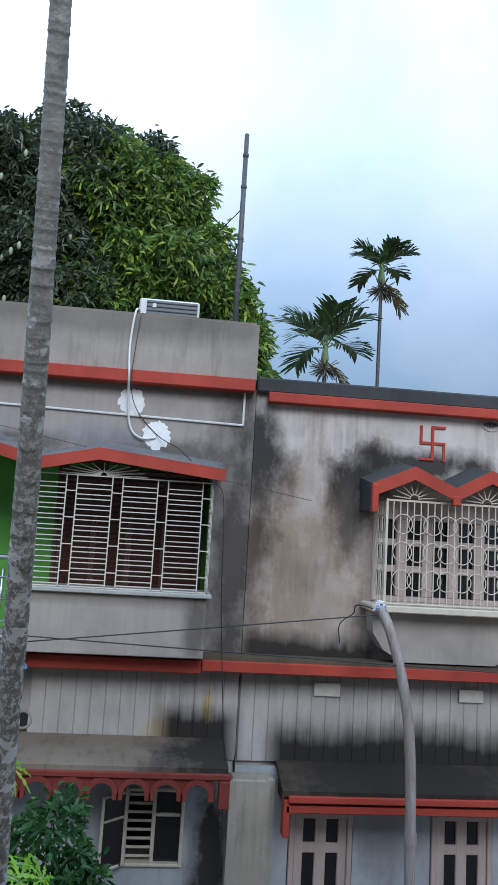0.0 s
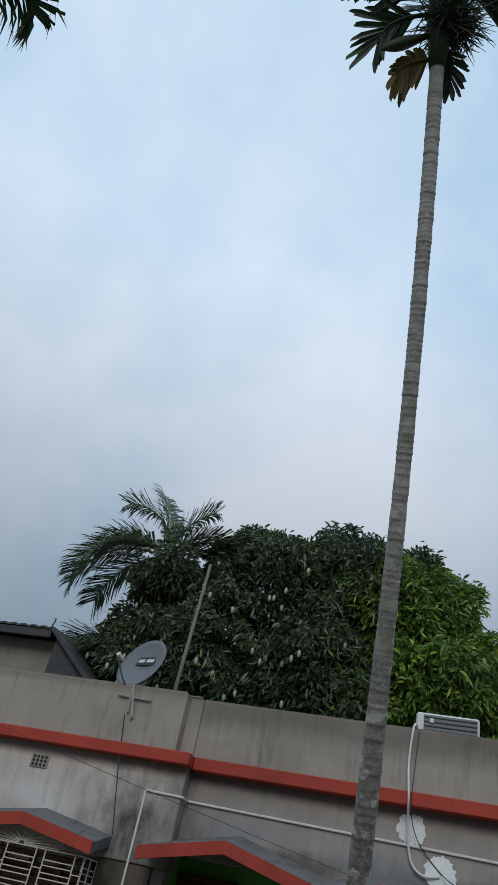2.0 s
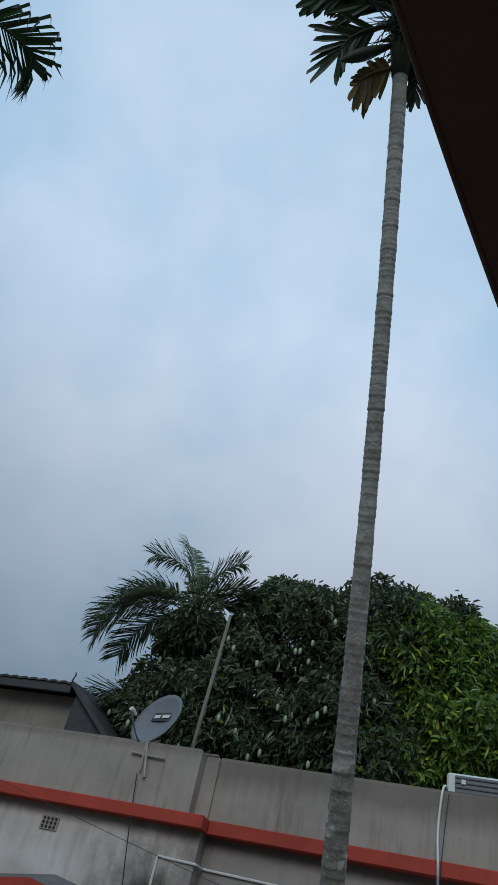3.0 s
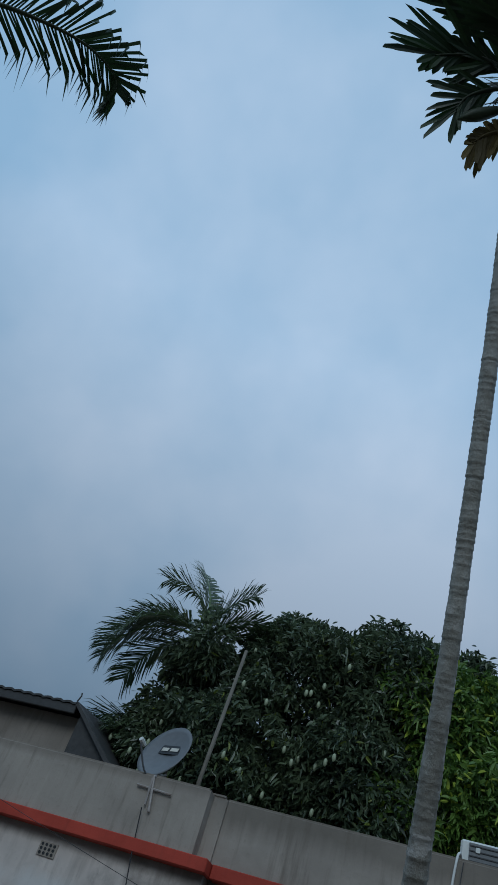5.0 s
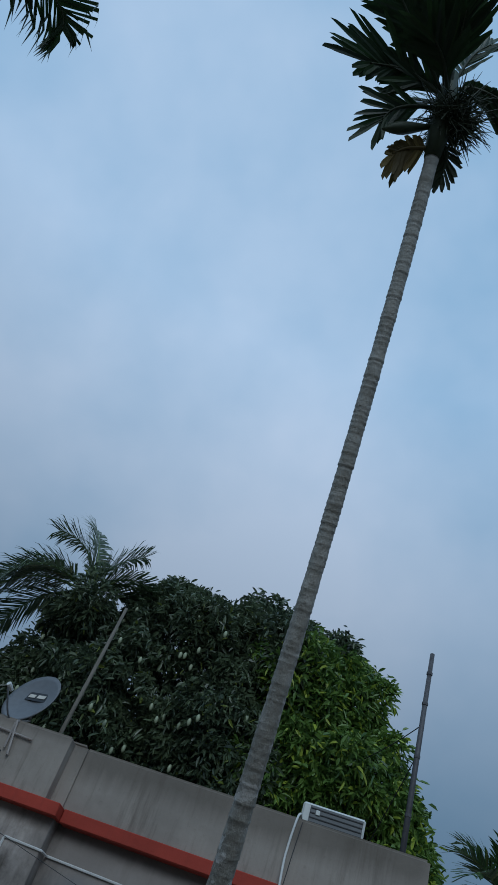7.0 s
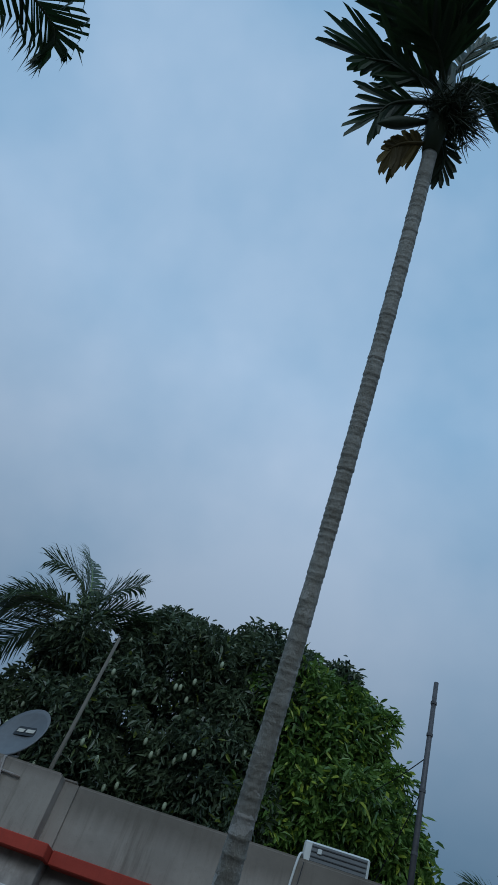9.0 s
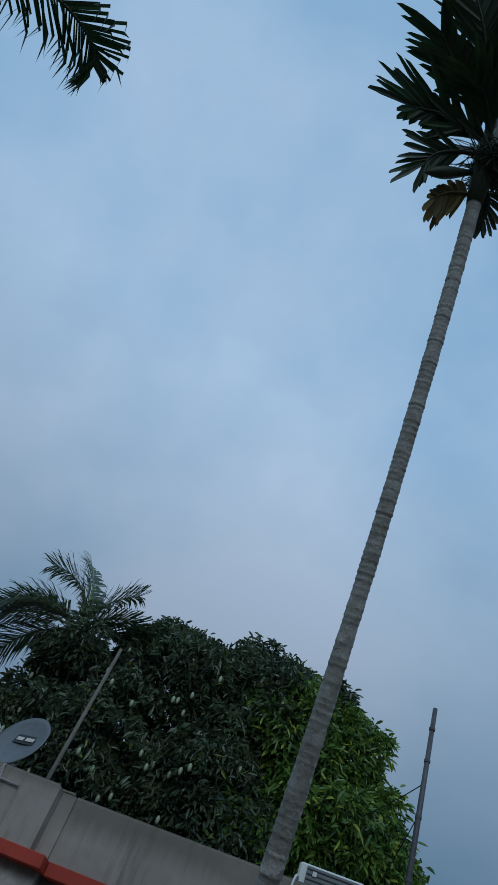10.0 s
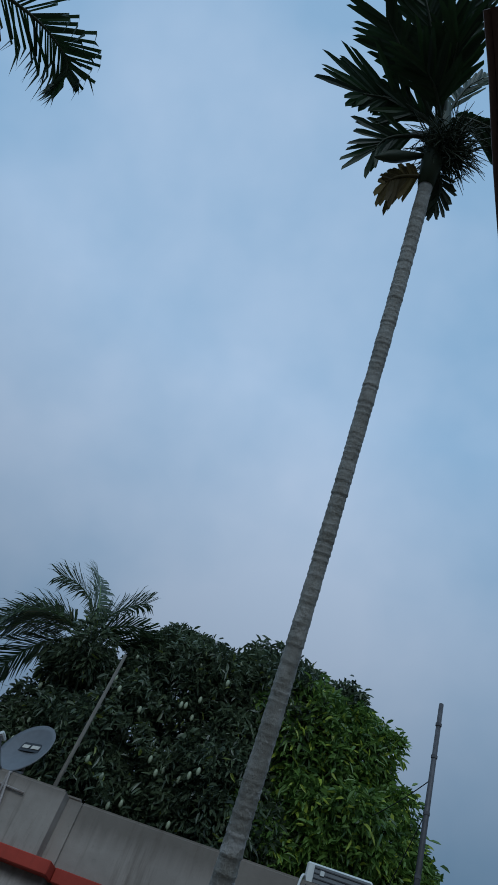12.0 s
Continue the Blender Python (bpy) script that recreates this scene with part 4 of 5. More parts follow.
def plate(cu, cv, w, h, lift):
    out = []
    for du, dv in ((-1, -1), (1, -1), (1, 1), (-1, 1)):
        u, v = cu + du * w / 2, cv + dv * h / 2
        out.append(mid + sx * u + sy * v + axis * (0.55 * (cu * cu + cv * cv) + lift))
    return out, [(0, 1, 2, 3)]


part("label", plate(-0.02, 0.07, 0.31, 0.13, 0.016), M_DARK, dish, "black plate with two pale bars")
part("label_bar", joined(plate(-0.08, 0.07, 0.12, 0.05, 0.020), plate(0.06, 0.07, 0.10, 0.05, 0.020)), M_WHITE, dish)
horn = mid + axis * 0.42 - sy * 0.22
part("feed_arm", tube(smooth_curve([mid - sy * 0.33, mid - sy * 0.37 + axis * 0.15, horn - sy * 0.03], 4), 0.011, 6), M_DISH, dish)
part("receiver", tube([horn + axis * 0.03, horn, horn - axis * 0.07], [0.028, 0.03, 0.022], 8), M_AC, dish, "white receiver head")
part("mount", joined(tube([mid - axis * 0.03, mid - axis * 0.10 - Vector((0, 0, 0.15)), (-3.70, 8.69, 7.42), (-3.62, 8.69, 7.06)], 0.016, 6), tube([(-3.86, 8.695, 7.30), (-3.44, 8.695, 7.28)], 0.012, 6), tube([(-3.71, 8.69, 7.40), (-3.69, 8.69, 7.12)], 0.012, 6)), M_GALV, dish)

shed = thing("roof_shed", "small plastered roof room with a dark corrugated sheet roof", "shed", (-7.2, 11.2, 6.74))
part("wall", box(-9.2, -5.86, 10.5, 12.6, 6.74, 8.44), M_PARAPET, shed)
V, F = [], []
for i in range(61):
    x = -9.4 + (9.4 - 5.92) * i / 60
    z = 8.56 + 0.012 * math.sin(i * 2.1)
    V += [(x, 10.2, z), (x, 12.8, z + 0.25), (x, 10.2, z - 0.03), (x, 12.8, z + 0.22)]
    if i:
        a = 4 * (i - 1)
        F += [(a, a + 4, a + 5, a + 1), (a + 2, a + 3, a + 7, a + 6), (a, a + 2, a + 6, a + 4)]
part("roof_sheet", (V, F), M_TIN, shed)
part("roof_edge", box(-9.4, -5.92, 10.22, 10.26, 8.40, 8.53), M_TIN, shed)
part("roof_slope", ([(-5.93, 10.2, 8.58), (-5.05, 10.2, 7.86), (-5.05, 12.8, 7.86), (-5.93, 12.8, 8.83), (-5.93, 10.2, 8.52), (-5.08, 10.2, 7.80), (-5.08, 12.8, 7.80), (-5.93, 12.8, 8.77)],
     [(0, 1, 2, 3), (4, 7, 6, 5), (0, 4, 5, 1), (1, 5, 6, 2)]), M_TIN, shed)
part("side_board", ([(-5.84, 10.3, 8.50), (-5.12, 10.3, 7.86), (-5.12, 10.3, 6.75), (-5.84, 10.3, 6.75), (-5.84, 10.33, 8.50), (-5.12, 10.33, 7.86), (-5.12, 10.33, 6.75), (-5.84, 10.33, 6.75)], [(0, 3, 2, 1), (4, 5, 6, 7), (0, 1, 5, 4), (1, 2, 6, 5)]), M_TIN, shed)
part("ridge_hook", tube([(-5.93, 10.2, 8.57), (-5.90, 10.2, 8.66), (-5.91, 10.2, 8.70)], 0.012, 5), M_TIN, shed)

mast = thing("service_mast", "bent galvanised electric service pipe with tied cables", "pipe", (2.49, 8.0, 0))
part("tube", tube(smooth_curve([(2.495, 8.0, 0), (2.495, 8.0, 1.2), (2.495, 8.0, 2.0), (2.484, 8.0, 2.8), (2.45, 8.0, 3.35), (2.38, 8.02, 3.80), (2.27, 8.06, 4.22), (2.17, 8.12, 4.47)], 6), 0.050, 12), M_GALV, mast, smooth=True)
for z in (1.25, 2.35):
    part("coupling", tube([(2.493, 8.0, z), (2.493, 8.0, z + 0.10)], 0.058, 12), M_GALV, mast)
knot = random.Random(7)
for k in range(6):
    a = [(2.17 + knot.uniform(-0.06, 0.06), 8.12 + knot.uniform(-0.05, 0.05), 4.47 + knot.uniform(-0.03, 0.05)) for _ in range(4)]
    part("tie", tube(smooth_curve(a, 5), 0.012, 5), M_BLUE if k == 2 else M_PVC, mast, "tied insulated wire")


def cable(points, r=0.0065, steps=6):
    return tagged(part("cable", tube(smooth_curve(points, steps), r, 5), M_CABLE), "sagging black overhead cable in front of the houses", "cable", "overhead cables")


cable(sagging((-6.5, 8.0, 4.28), (7.5, 8.0, 3.80), 0.03, 6))
cable(sagging((-6.5, 8.0, 3.42), (2.15, 8.1, 4.40), 0.02, 6))
cable(sagging((-6.0, 8.3, 6.9), (1.6, 8.9, 5.50), 0.06, 6), 0.003)
cable([(0.50, 8.40, 5.60), (0.60, 8.38, 5.4), (0.64, 8.4, 4.4), (0.73, 8.42, 3.3), (0.78, 8.5, 2.75), (0.80, 8.6, 1.8)], 0.005)
cable([(2.16, 8.1, 4.44), (2.0, 8.35, 4.46), (2.0, 8.5, 4.36), (1.96, 8.9, 4.2), (1.98, 8.95, 4.0)], 0.006)
cable([(-3.70, 8.66, 7.08), (-3.62, 8.66, 6.6), (-3.40, 8.5, 5.85)], 0.006)


# ---- vegetation ----
def leaf_mesh(P, D, L, W, rng, fold=0.25, sag=0.25):
    """Leaves from bases P along D: two folded halves each, side to side at random; returns vertices and faces."""
    n = len(P)
    S = np.cross(D, rng.normal(size=(n, 3)))
    S /= np.linalg.norm(S, axis=1, keepdims=True) + 1e-9
    N = np.cross(S, D)
    L, W = np.broadcast_to(L, n)[:, None], np.broadcast_to(W, n)[:, None]
    low, high = P + D * L * 0.32, P + D * L * 0.70 + np.array([0, 0, -1.0]) * L * sag * 0.4
    tip = P + D * L + np.array([0, 0, -1.0]) * L * sag
    out = N * W * fold
    V = np.stack([P, low + S * W * 0.46 + out, high + S * W * 0.40 + out, tip, high - S * W * 0.40 + out, low - S * W * 0.46 + out], 1).reshape(-1, 3)
    k = 6 * np.arange(n)[:, None]
    F = np.concatenate([k + [0, 1, 2, 3], k + [0, 3, 4, 5]], 1).reshape(-1, 4)
    return V.tolist(), F.tolist()


def unit(a):
    return a / (np.linalg.norm(a, axis=-1, keepdims=True) + 1e-9)


def crown_points(lobes, per_area, rng, depth=0.35, lumpy=1.0):
    """Points in the outer shell of a set of ellipsoids (centre, radii), away from the others' insides, with outward directions."""
    P, D = [], []
    for c, r in lobes:
        c, r = np.array(c), np.array(r)
        n = int(per_area * 4 * math.pi * (np.prod(r) ** (2 / 3)))
        u = unit(rng.normal(size=(n, 3)))
        q = c + u * r * (1 - depth * rng.random((n, 1)) ** 2)
        keep = np.ones(n, bool)
        for c2, r2 in lobes:
            if c2 is not c:
                keep &= (((q - np.array(c2)) / np.array(r2)) ** 2).sum(1) > 0.50
        w = np.sin(q[:, 0] * 3.1 + 1.3 * np.sin(q[:, 2] * 2.3)) + np.sin(q[:, 2] * 3.7 + 1.1 * np.sin(q[:, 1] * 2.9)) + np.sin(q[:, 1] * 3.3 + q[:, 0] * 2.1)
        fine = np.sin(q[:, 0] * 8.3 + q[:, 2] * 5.1) + np.sin(q[:, 2] * 9.1 - q[:, 1] * 6.2) + np.sin(q[:, 1] * 7.7 + q[:, 0] * 3.4)
        q = q + unit(u / r) * (0.11 * w + 0.06 * fine)[:, None] * lumpy
        keep &= (fine > -1.25) | (rng.random(n) < 0.35)
        P.append(q[keep])
        D.append(unit(u / r)[keep])
    return np.concatenate(P), np.concatenate(D)


def rosettes(P, D, count, length, width, rng, droop=0.5):
    """Tufts of leaves round each point, turned outwards and hanging."""
    n = len(P)
    base = np.repeat(P, count, 0) + rng.normal(scale=0.05, size=(n * count, 3))
    d = np.repeat(D, count, 0) * 0.6 + rng.normal(scale=0.75, size=(n * count, 3)) + np.array([0, 0, -droop])
    return leaf_mesh(base, unit(d), length * (0.7 + 0.6 * rng.random(n * count)), width * (0.7 + 0.6 * rng.random(n * count)), rng)


def branches(root, tips, radius, rng):
    geos = []
    for t in tips:
        t = Vector(t)
        r = Vector(root)
        mid = r.lerp(t, 0.5) + Vector((rng.normal() * 0.15, rng.normal() * 0.15, 0.25))
        geos.append(tube(smooth_curve([r, mid, t], 5), [radius * (1 - 0.08 * k) for k in range(11)], 6))
    return joined(*geos)


def broad_tree(name, label, trunk_at, fork, lobes, tufts, leaf, leaf_size, seed, limb):
    rng = np.random.default_rng(seed)
    tree = thing(name, label, "tree", trunk_at)
    x, y, z = trunk_at
    part("trunk", tube(smooth_curve([(x, y, z), (x + 0.1, y, fork * 0.5), (x, y, fork)], 5), [limb * (1.3 - 0.04 * k) for k in range(11)], 10), M_BARK, tree, smooth=True)
    part("limb", branches((x, y, fork), [c for c, r in lobes], limb * 0.55, rng), M_BARK, tree, smooth=True)
    P, D = crown_points(lobes, tufts, rng, 0.35, 1.35)
    part("crown", rosettes(P, D, 9, leaf_size, leaf_size * 0.33, rng, 0.3), leaf, tree)
    return tree, P, D, rng


MANGO = [((-3.0, 12.1, 9.4), (2.05, 1.3, 1.75)), ((-4.5, 12.0, 8.8), (1.1, 1.1, 1.35)), ((-1.7, 12.2, 9.6), (1.4, 1.2, 1.7)), ((-3.7, 11.9, 7.7), (1.8, 1.2, 1.3)), ((-1.8, 11.9, 7.8), (1.9, 1.2, 1.5)),
         ((-3.75, 12.1, 10.55), (0.75, 0.8, 0.62)), ((-2.75, 12.2, 10.85), (0.7, 0.8, 0.6)), ((-1.8, 12.2, 11.0), (0.7, 0.8, 0.55)), ((-4.75, 11.9, 7.6), (0.6, 0.7, 0.9)), ((-4.6, 12.0, 9.9), (0.6, 0.7, 0.55)),
         ((-1.0, 12.2, 10.8), (0.6, 0.7, 0.5)), ((-4.7, 11.05, 10.0), (0.42, 0.35, 0.34)), ((-5.15, 11.9, 8.8), (0.36, 0.45, 0.5))]
mango, P, D, rng_m = broad_tree("mango_tree", "large dark green mango tree with hanging fruit behind the house", (-2.6, 16.2, 0), 6.6, MANGO, 160, M_MANGO, 0.135, 3, 0.22)
front = P[(D[:, 1] < -0.2)]
pick = rng_m.choice(len(front), 130, replace=False)
fruit = mesh_from("mango", *tube([(0, 0, 0), (0, 0, -0.012), (0, 0, -0.04), (0, 0, -0.075), (0, 0, -0.10), (0, 0, -0.112)], [0.004, 0.019, 0.028, 0.028, 0.017, 0.004], 8), smooth=True)
fruit.materials.append(M_FRUIT)
for i in pick:
    place(fruit, "mango", mango, tuple(front[i] + np.array([0, -0.22, -0.12])))
BRIGHT = [((-0.75, 11.75, 9.55), (1.0, 0.9, 1.15)), ((-0.06, 11.7, 8.70), (0.66, 0.85, 0.92)), ((-0.75, 11.6, 8.2), (1.0, 0.8, 1.1)), ((0.68, 11.7, 7.75), (0.62, 0.7, 0.85)), ((1.10, 11.8, 7.0), (0.42, 0.55, 0.72)), ((0.1, 11.6, 7.3), (0.95, 0.8, 0.9)),
          ((-0.12, 11.8, 9.58), (0.36, 0.5, 0.40)), ((-0.65, 11.8, 10.45), (0.45, 0.5, 0.36)), ((0.42, 11.8, 8.68), (0.27, 0.45, 0.32)), ((0.74, 11.7, 8.18), (0.24, 0.4, 0.30))]
broad_tree("leafy_tree", "bright green leafy tree beside the mango tree", (0.4, 16.0, 0), 6.6, BRIGHT, 165, M_BRIGHT, 0.14, 5, 0.14)


def frond(base, azimuth, rise, length, bend, pairs, leaflet, width, spread, hang, rng, blunt=False, start=0.16, twist=0.0):
    """One pinnate palm leaf: rachis geometry and leaflet geometry. Angles in degrees."""
    az, e = radians(azimuth), radians(rise)
    steps = 24
    p, pts, dirs = Vector(base), [Vector(base)], []
    for k in range(steps):
        a = e - radians(bend) * ((k + 0.5) / steps) ** 1.3
        d = Vector((math.cos(az) * math.cos(a), math.sin(az) * math.cos(a), math.sin(a)))
        dirs.append(d)
        p = p + d * length / steps
        pts.append(p.copy())
    rachis = tube(pts, [0.022 * (1 - 0.85 * k / steps) * (length / 1.6) ** 0.5 for k in range(steps + 1)], 5)
    V, F = [], []
    for i in range(pairs):
        s = start + (1 - start) * (i + 0.5) / pairs
        j = min(int(s * steps), steps - 1)
        q = pts[j].lerp(pts[j + 1], s * steps - j)
        d = dirs[j]
        side0 = d.cross(Vector((0, 0, 1))).normalized()
        up = side0.cross(d)
        tw = radians(twist)
        for sg in (-1, 1):
            side = (side0 * math.cos(tw) + up * math.sin(tw)) * sg
            ln = leaflet * (0.55 + 0.75 * math.sin(math.pi * (0.12 + 0.78 * s))) * rng.uniform(0.8, 1.12)
            way = (side * math.sin(radians(spread)) + d * math.cos(radians(spread)) + up * rng.uniform(0.0, 0.3)).normalized()
            flat = way.cross(up).normalized()
            w = width * rng.uniform(0.75, 1.2)
            kink = rng.uniform(0.45, 0.85)
            mid = q + way * ln * kink + Vector((0, 0, -hang * 0.12 * ln))
            droop = Vector((rng.uniform(-0.15, 0.15), rng.uniform(-0.15, 0.15), -hang * rng.uniform(0.6, 1.3)))
            tip = mid + (way + droop).normalized() * ln * (1 - kink)
            k = len(V)
            end = 0.55 if blunt else 0.06
            V += [q - flat * w * 0.3, q + flat * w * 0.3, mid - flat * w * 0.5, mid + flat * w * 0.5, tip - flat * w * end * 0.5, tip + flat * w * end * 0.5 + (way * ln * 0.08 if blunt else Vector())]
            F += [(k, k + 1, k + 3, k + 2), (k + 2, k + 3, k + 5, k + 4)]
    return rachis, (V, F)


def palm_leaf(palm, leaf_mat, *args, label="", **kw):
    r, l = frond(*args, **kw)
    f = part("frond", l, leaf_mat, palm, label)
    part("rachis", r, M_SHAFT if leaf_mat is M_BACKLIT else M_WITHER if leaf_mat is M_WITHER else M_STEM if leaf_mat is not M_DRY else M_DRY, f)
    return f


# the tall areca palm between the houses
TRUNK = smooth_curve([(-0.60, 5.05, 0), (-0.61, 5.04, 1.5), (-0.613, 4.99, 2.5), (-0.583, 4.694, 4.0), (-0.52, 4.298, 5.0), (-0.448, 3.816, 6.0), (-0.38, 3.303, 7.0), (-0.329, 2.802, 8.0), (-0.304, 2.435, 8.8), (-0.30, 2.36, 8.97)], 12)
areca = thing("areca_palm", "tall slender ringed areca palm with a dark ragged crown", "palm tree", (-0.60, 5.05, 0))
rng_t = random.Random(2)


def ringed(line, radius):
    """Points and radii of a ringed palm trunk: each joint a low step, unevenly spaced and slightly bulged."""
    run = [0.0]
    for p, q in zip(line, line[1:]):
        run.append(run[-1] + (q - p).length)

    def at(d):
        k = max(i for i in range(len(run) - 1) if run[i] <= d)
        return line[k].lerp(line[k + 1], (d - run[k]) / (run[k + 1] - run[k]))

    pts, radii, d = [], [], 0.0
    while d < run[-1] - 0.09:
        p = at(d)
        old = min(1, max(0, (5.6 - p.z) / 1.2))
        gap = rng_t.uniform(0.026, 0.040) * (1 + 1.1 * old) - 0.002 * max(0, p.z - 5)
        r = radius(p.z) + rng_t.uniform(-0.0012, 0.0012)
        pts += [p, at(d + 0.006), at(d + gap - 0.006)]
        lip = rng_t.uniform(0.0010, 0.0026) * (1 - 0.6 * old)
        radii += [r + lip, r + lip * 0.8, r - 0.0003]
        d += gap
    return [*pts, line[-1]], [*radii, radius(line[-1].z)]


line, radii = ringed(TRUNK, lambda z: 0.0345 + 0.0190 * min(1, max(0, (6.9 - z) / 2.0)))
part("trunk", tube(line, radii, 16), M_TRUNK, areca, "grey ringed trunk with pale lichen spots", smooth=True)
top = Vector((-0.30, 2.28, 9.18))
part("crownshaft", tube([(-0.305, 2.43, 8.80), (-0.30, 2.37, 8.95), top, top + Vector((0.0, -0.06, 0.16))], [0.040, 0.056, 0.060, 0.03], 10), M_SHAFT, areca, smooth=True)


def arched_leaf(palm, leaf_mat, points, pairs, leaflet, width, spread, hang, rng, face, start=0.12, upper=1.0, lower=1.0, label="", blunt=0.6, thick=0.013, taper=0.78):
    """One pinnate leaf along an arched midrib: broad blunt leaflets on both sides of it, in the plane that face stands on."""
    pts = smooth_curve(points, 9)
    n = len(pts) - 1
    V, F = [], []
    face = Vector(face).normalized()
    for i in range(pairs):
        s = start + (1 - start) * (i + 0.5) / pairs
        j = min(int(s * n), n - 1)
        q = pts[j].lerp(pts[j + 1], s * n - j)
        d = (pts[j + 1] - pts[j]).normalized()
        side0 = d.cross(face).normalized()
        up = side0.cross(d)
        for sg, size in ((-1, upper), (1, lower)):
            ang = radians(spread * (1.12 - 0.62 * s ** 2) + rng.uniform(-7, 7))
            ln = leaflet * size * (0.55 + 0.65 * math.sin(math.pi * (0.15 + taper * s))) * rng.uniform(0.82, 1.1)
            way = (side0 * sg * math.sin(ang) + d * math.cos(ang) + up * rng.uniform(-0.12, 0.22)).normalized()
            flat = way.cross(up).normalized()
            w = width * rng.uniform(0.8, 1.2)
            kink = rng.uniform(0.5, 0.8)
            mid = q + way * ln * kink + Vector((0, 0, -hang * 0.1 * ln))
            tip = mid + (way + Vector((rng.uniform(-0.1, 0.1), rng.uniform(-0.1, 0.1), -hang * rng.uniform(0.5, 1.2)))).normalized() * ln * (1 - kink)
            k = len(V)
            notch = way * ln * rng.uniform(0.03, 0.12)
            V += [q - flat * w * 0.32, q + flat * w * 0.32, mid - flat * w * 0.5, mid + flat * w * 0.5, tip - flat * w * blunt * 0.5, tip + flat * w * blunt * 0.5 + notch, mid + up * w * 0.12, q + up * w * 0.10]
            F += [(k, k + 7, k + 6, k + 2), (k + 7, k + 1, k + 3, k + 6), (k + 2, k + 6, k + 4), (k + 6, k + 3, k + 5), (k + 6, k + 5, k + 4)]
    f = part("frond", (V, F), leaf_mat, palm, label)
    part("rachis", tube(pts, [thick * (1 - 0.8 * k / n) for k in range(n + 1)], 6), M_SHAFT if leaf_mat is M_BACKLIT else leaf_mat, f, smooth=True)
    return f


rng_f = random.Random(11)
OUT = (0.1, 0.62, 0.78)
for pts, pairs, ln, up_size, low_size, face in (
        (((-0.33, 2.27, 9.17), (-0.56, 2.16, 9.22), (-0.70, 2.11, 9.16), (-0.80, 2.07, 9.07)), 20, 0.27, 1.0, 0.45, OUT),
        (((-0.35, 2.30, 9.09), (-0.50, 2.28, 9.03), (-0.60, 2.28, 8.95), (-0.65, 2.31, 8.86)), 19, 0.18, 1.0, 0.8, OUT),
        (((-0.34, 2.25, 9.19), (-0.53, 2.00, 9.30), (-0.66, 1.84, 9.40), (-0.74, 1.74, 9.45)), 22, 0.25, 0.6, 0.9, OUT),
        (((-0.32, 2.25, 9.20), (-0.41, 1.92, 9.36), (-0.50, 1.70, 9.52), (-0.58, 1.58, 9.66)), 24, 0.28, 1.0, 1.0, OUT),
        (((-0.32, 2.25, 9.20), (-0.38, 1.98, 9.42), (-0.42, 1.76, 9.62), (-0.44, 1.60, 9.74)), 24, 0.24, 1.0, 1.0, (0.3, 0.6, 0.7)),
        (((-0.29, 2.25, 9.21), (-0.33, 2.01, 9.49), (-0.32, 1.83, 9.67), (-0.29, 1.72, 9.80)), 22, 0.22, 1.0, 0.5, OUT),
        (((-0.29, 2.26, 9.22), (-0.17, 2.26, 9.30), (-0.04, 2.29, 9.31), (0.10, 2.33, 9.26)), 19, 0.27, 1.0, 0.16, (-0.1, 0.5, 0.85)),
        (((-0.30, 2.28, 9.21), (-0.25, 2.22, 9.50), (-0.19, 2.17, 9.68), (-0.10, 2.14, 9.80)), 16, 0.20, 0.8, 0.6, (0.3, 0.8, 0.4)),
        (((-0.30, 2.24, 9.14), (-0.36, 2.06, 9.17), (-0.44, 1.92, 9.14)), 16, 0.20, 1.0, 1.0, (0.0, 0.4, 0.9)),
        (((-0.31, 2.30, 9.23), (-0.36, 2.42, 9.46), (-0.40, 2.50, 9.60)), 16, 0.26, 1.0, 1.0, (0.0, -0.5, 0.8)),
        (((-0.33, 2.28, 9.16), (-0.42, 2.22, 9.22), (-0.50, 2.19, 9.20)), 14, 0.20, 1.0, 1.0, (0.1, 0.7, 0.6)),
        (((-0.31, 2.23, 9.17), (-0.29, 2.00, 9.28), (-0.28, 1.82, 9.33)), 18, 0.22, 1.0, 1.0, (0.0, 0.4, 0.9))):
    arched_leaf(areca, M_BACKLIT, [Vector(pts[0]).lerp(Vector(p), 0.79) for p in pts], int(pairs * 0.72), ln * 0.98, 0.033, 38, 0.10, rng_f, face, start=0.2, upper=up_size, lower=low_size, blunt=0.45, taper=0.5)
arched_leaf(areca, M_WITHER, ((-0.32, 2.41, 8.86), (-0.43, 2.40, 8.82), (-0.50, 2.41, 8.76)), 12, 0.15, 0.030, 52, 0.3, rng_f, OUT, upper=0.4, lower=1.0, label="withered yellow lower leaf")
arched_leaf(areca, M_SHAFT, ((-0.27, 2.40, 8.95), (-0.235, 2.46, 8.87), (-0.245, 2.54, 8.78)), 8, 0.10, 0.022, 40, 0.5, rng_f, OUT, label="dead brown hanging leaf")
npr = np.random.default_rng(9)
bunch = []
for k in range(760):
    a = np.array([-0.255, 2.335, 9.04]) + npr.normal(scale=0.045, size=3)
    d = unit(npr.normal(size=3) + np.array([0.45, 0.05, -0.15]))
    e = a + d * npr.uniform(0.07, 0.21)
    bunch.append(tube([a, (a + e) / 2 + [0, 0, 0.02], e], [0.004, 0.003, 0.0012], 4))
part("inflorescence", joined(*bunch), M_SHAFT, areca, "dark tangled fruit stalks")
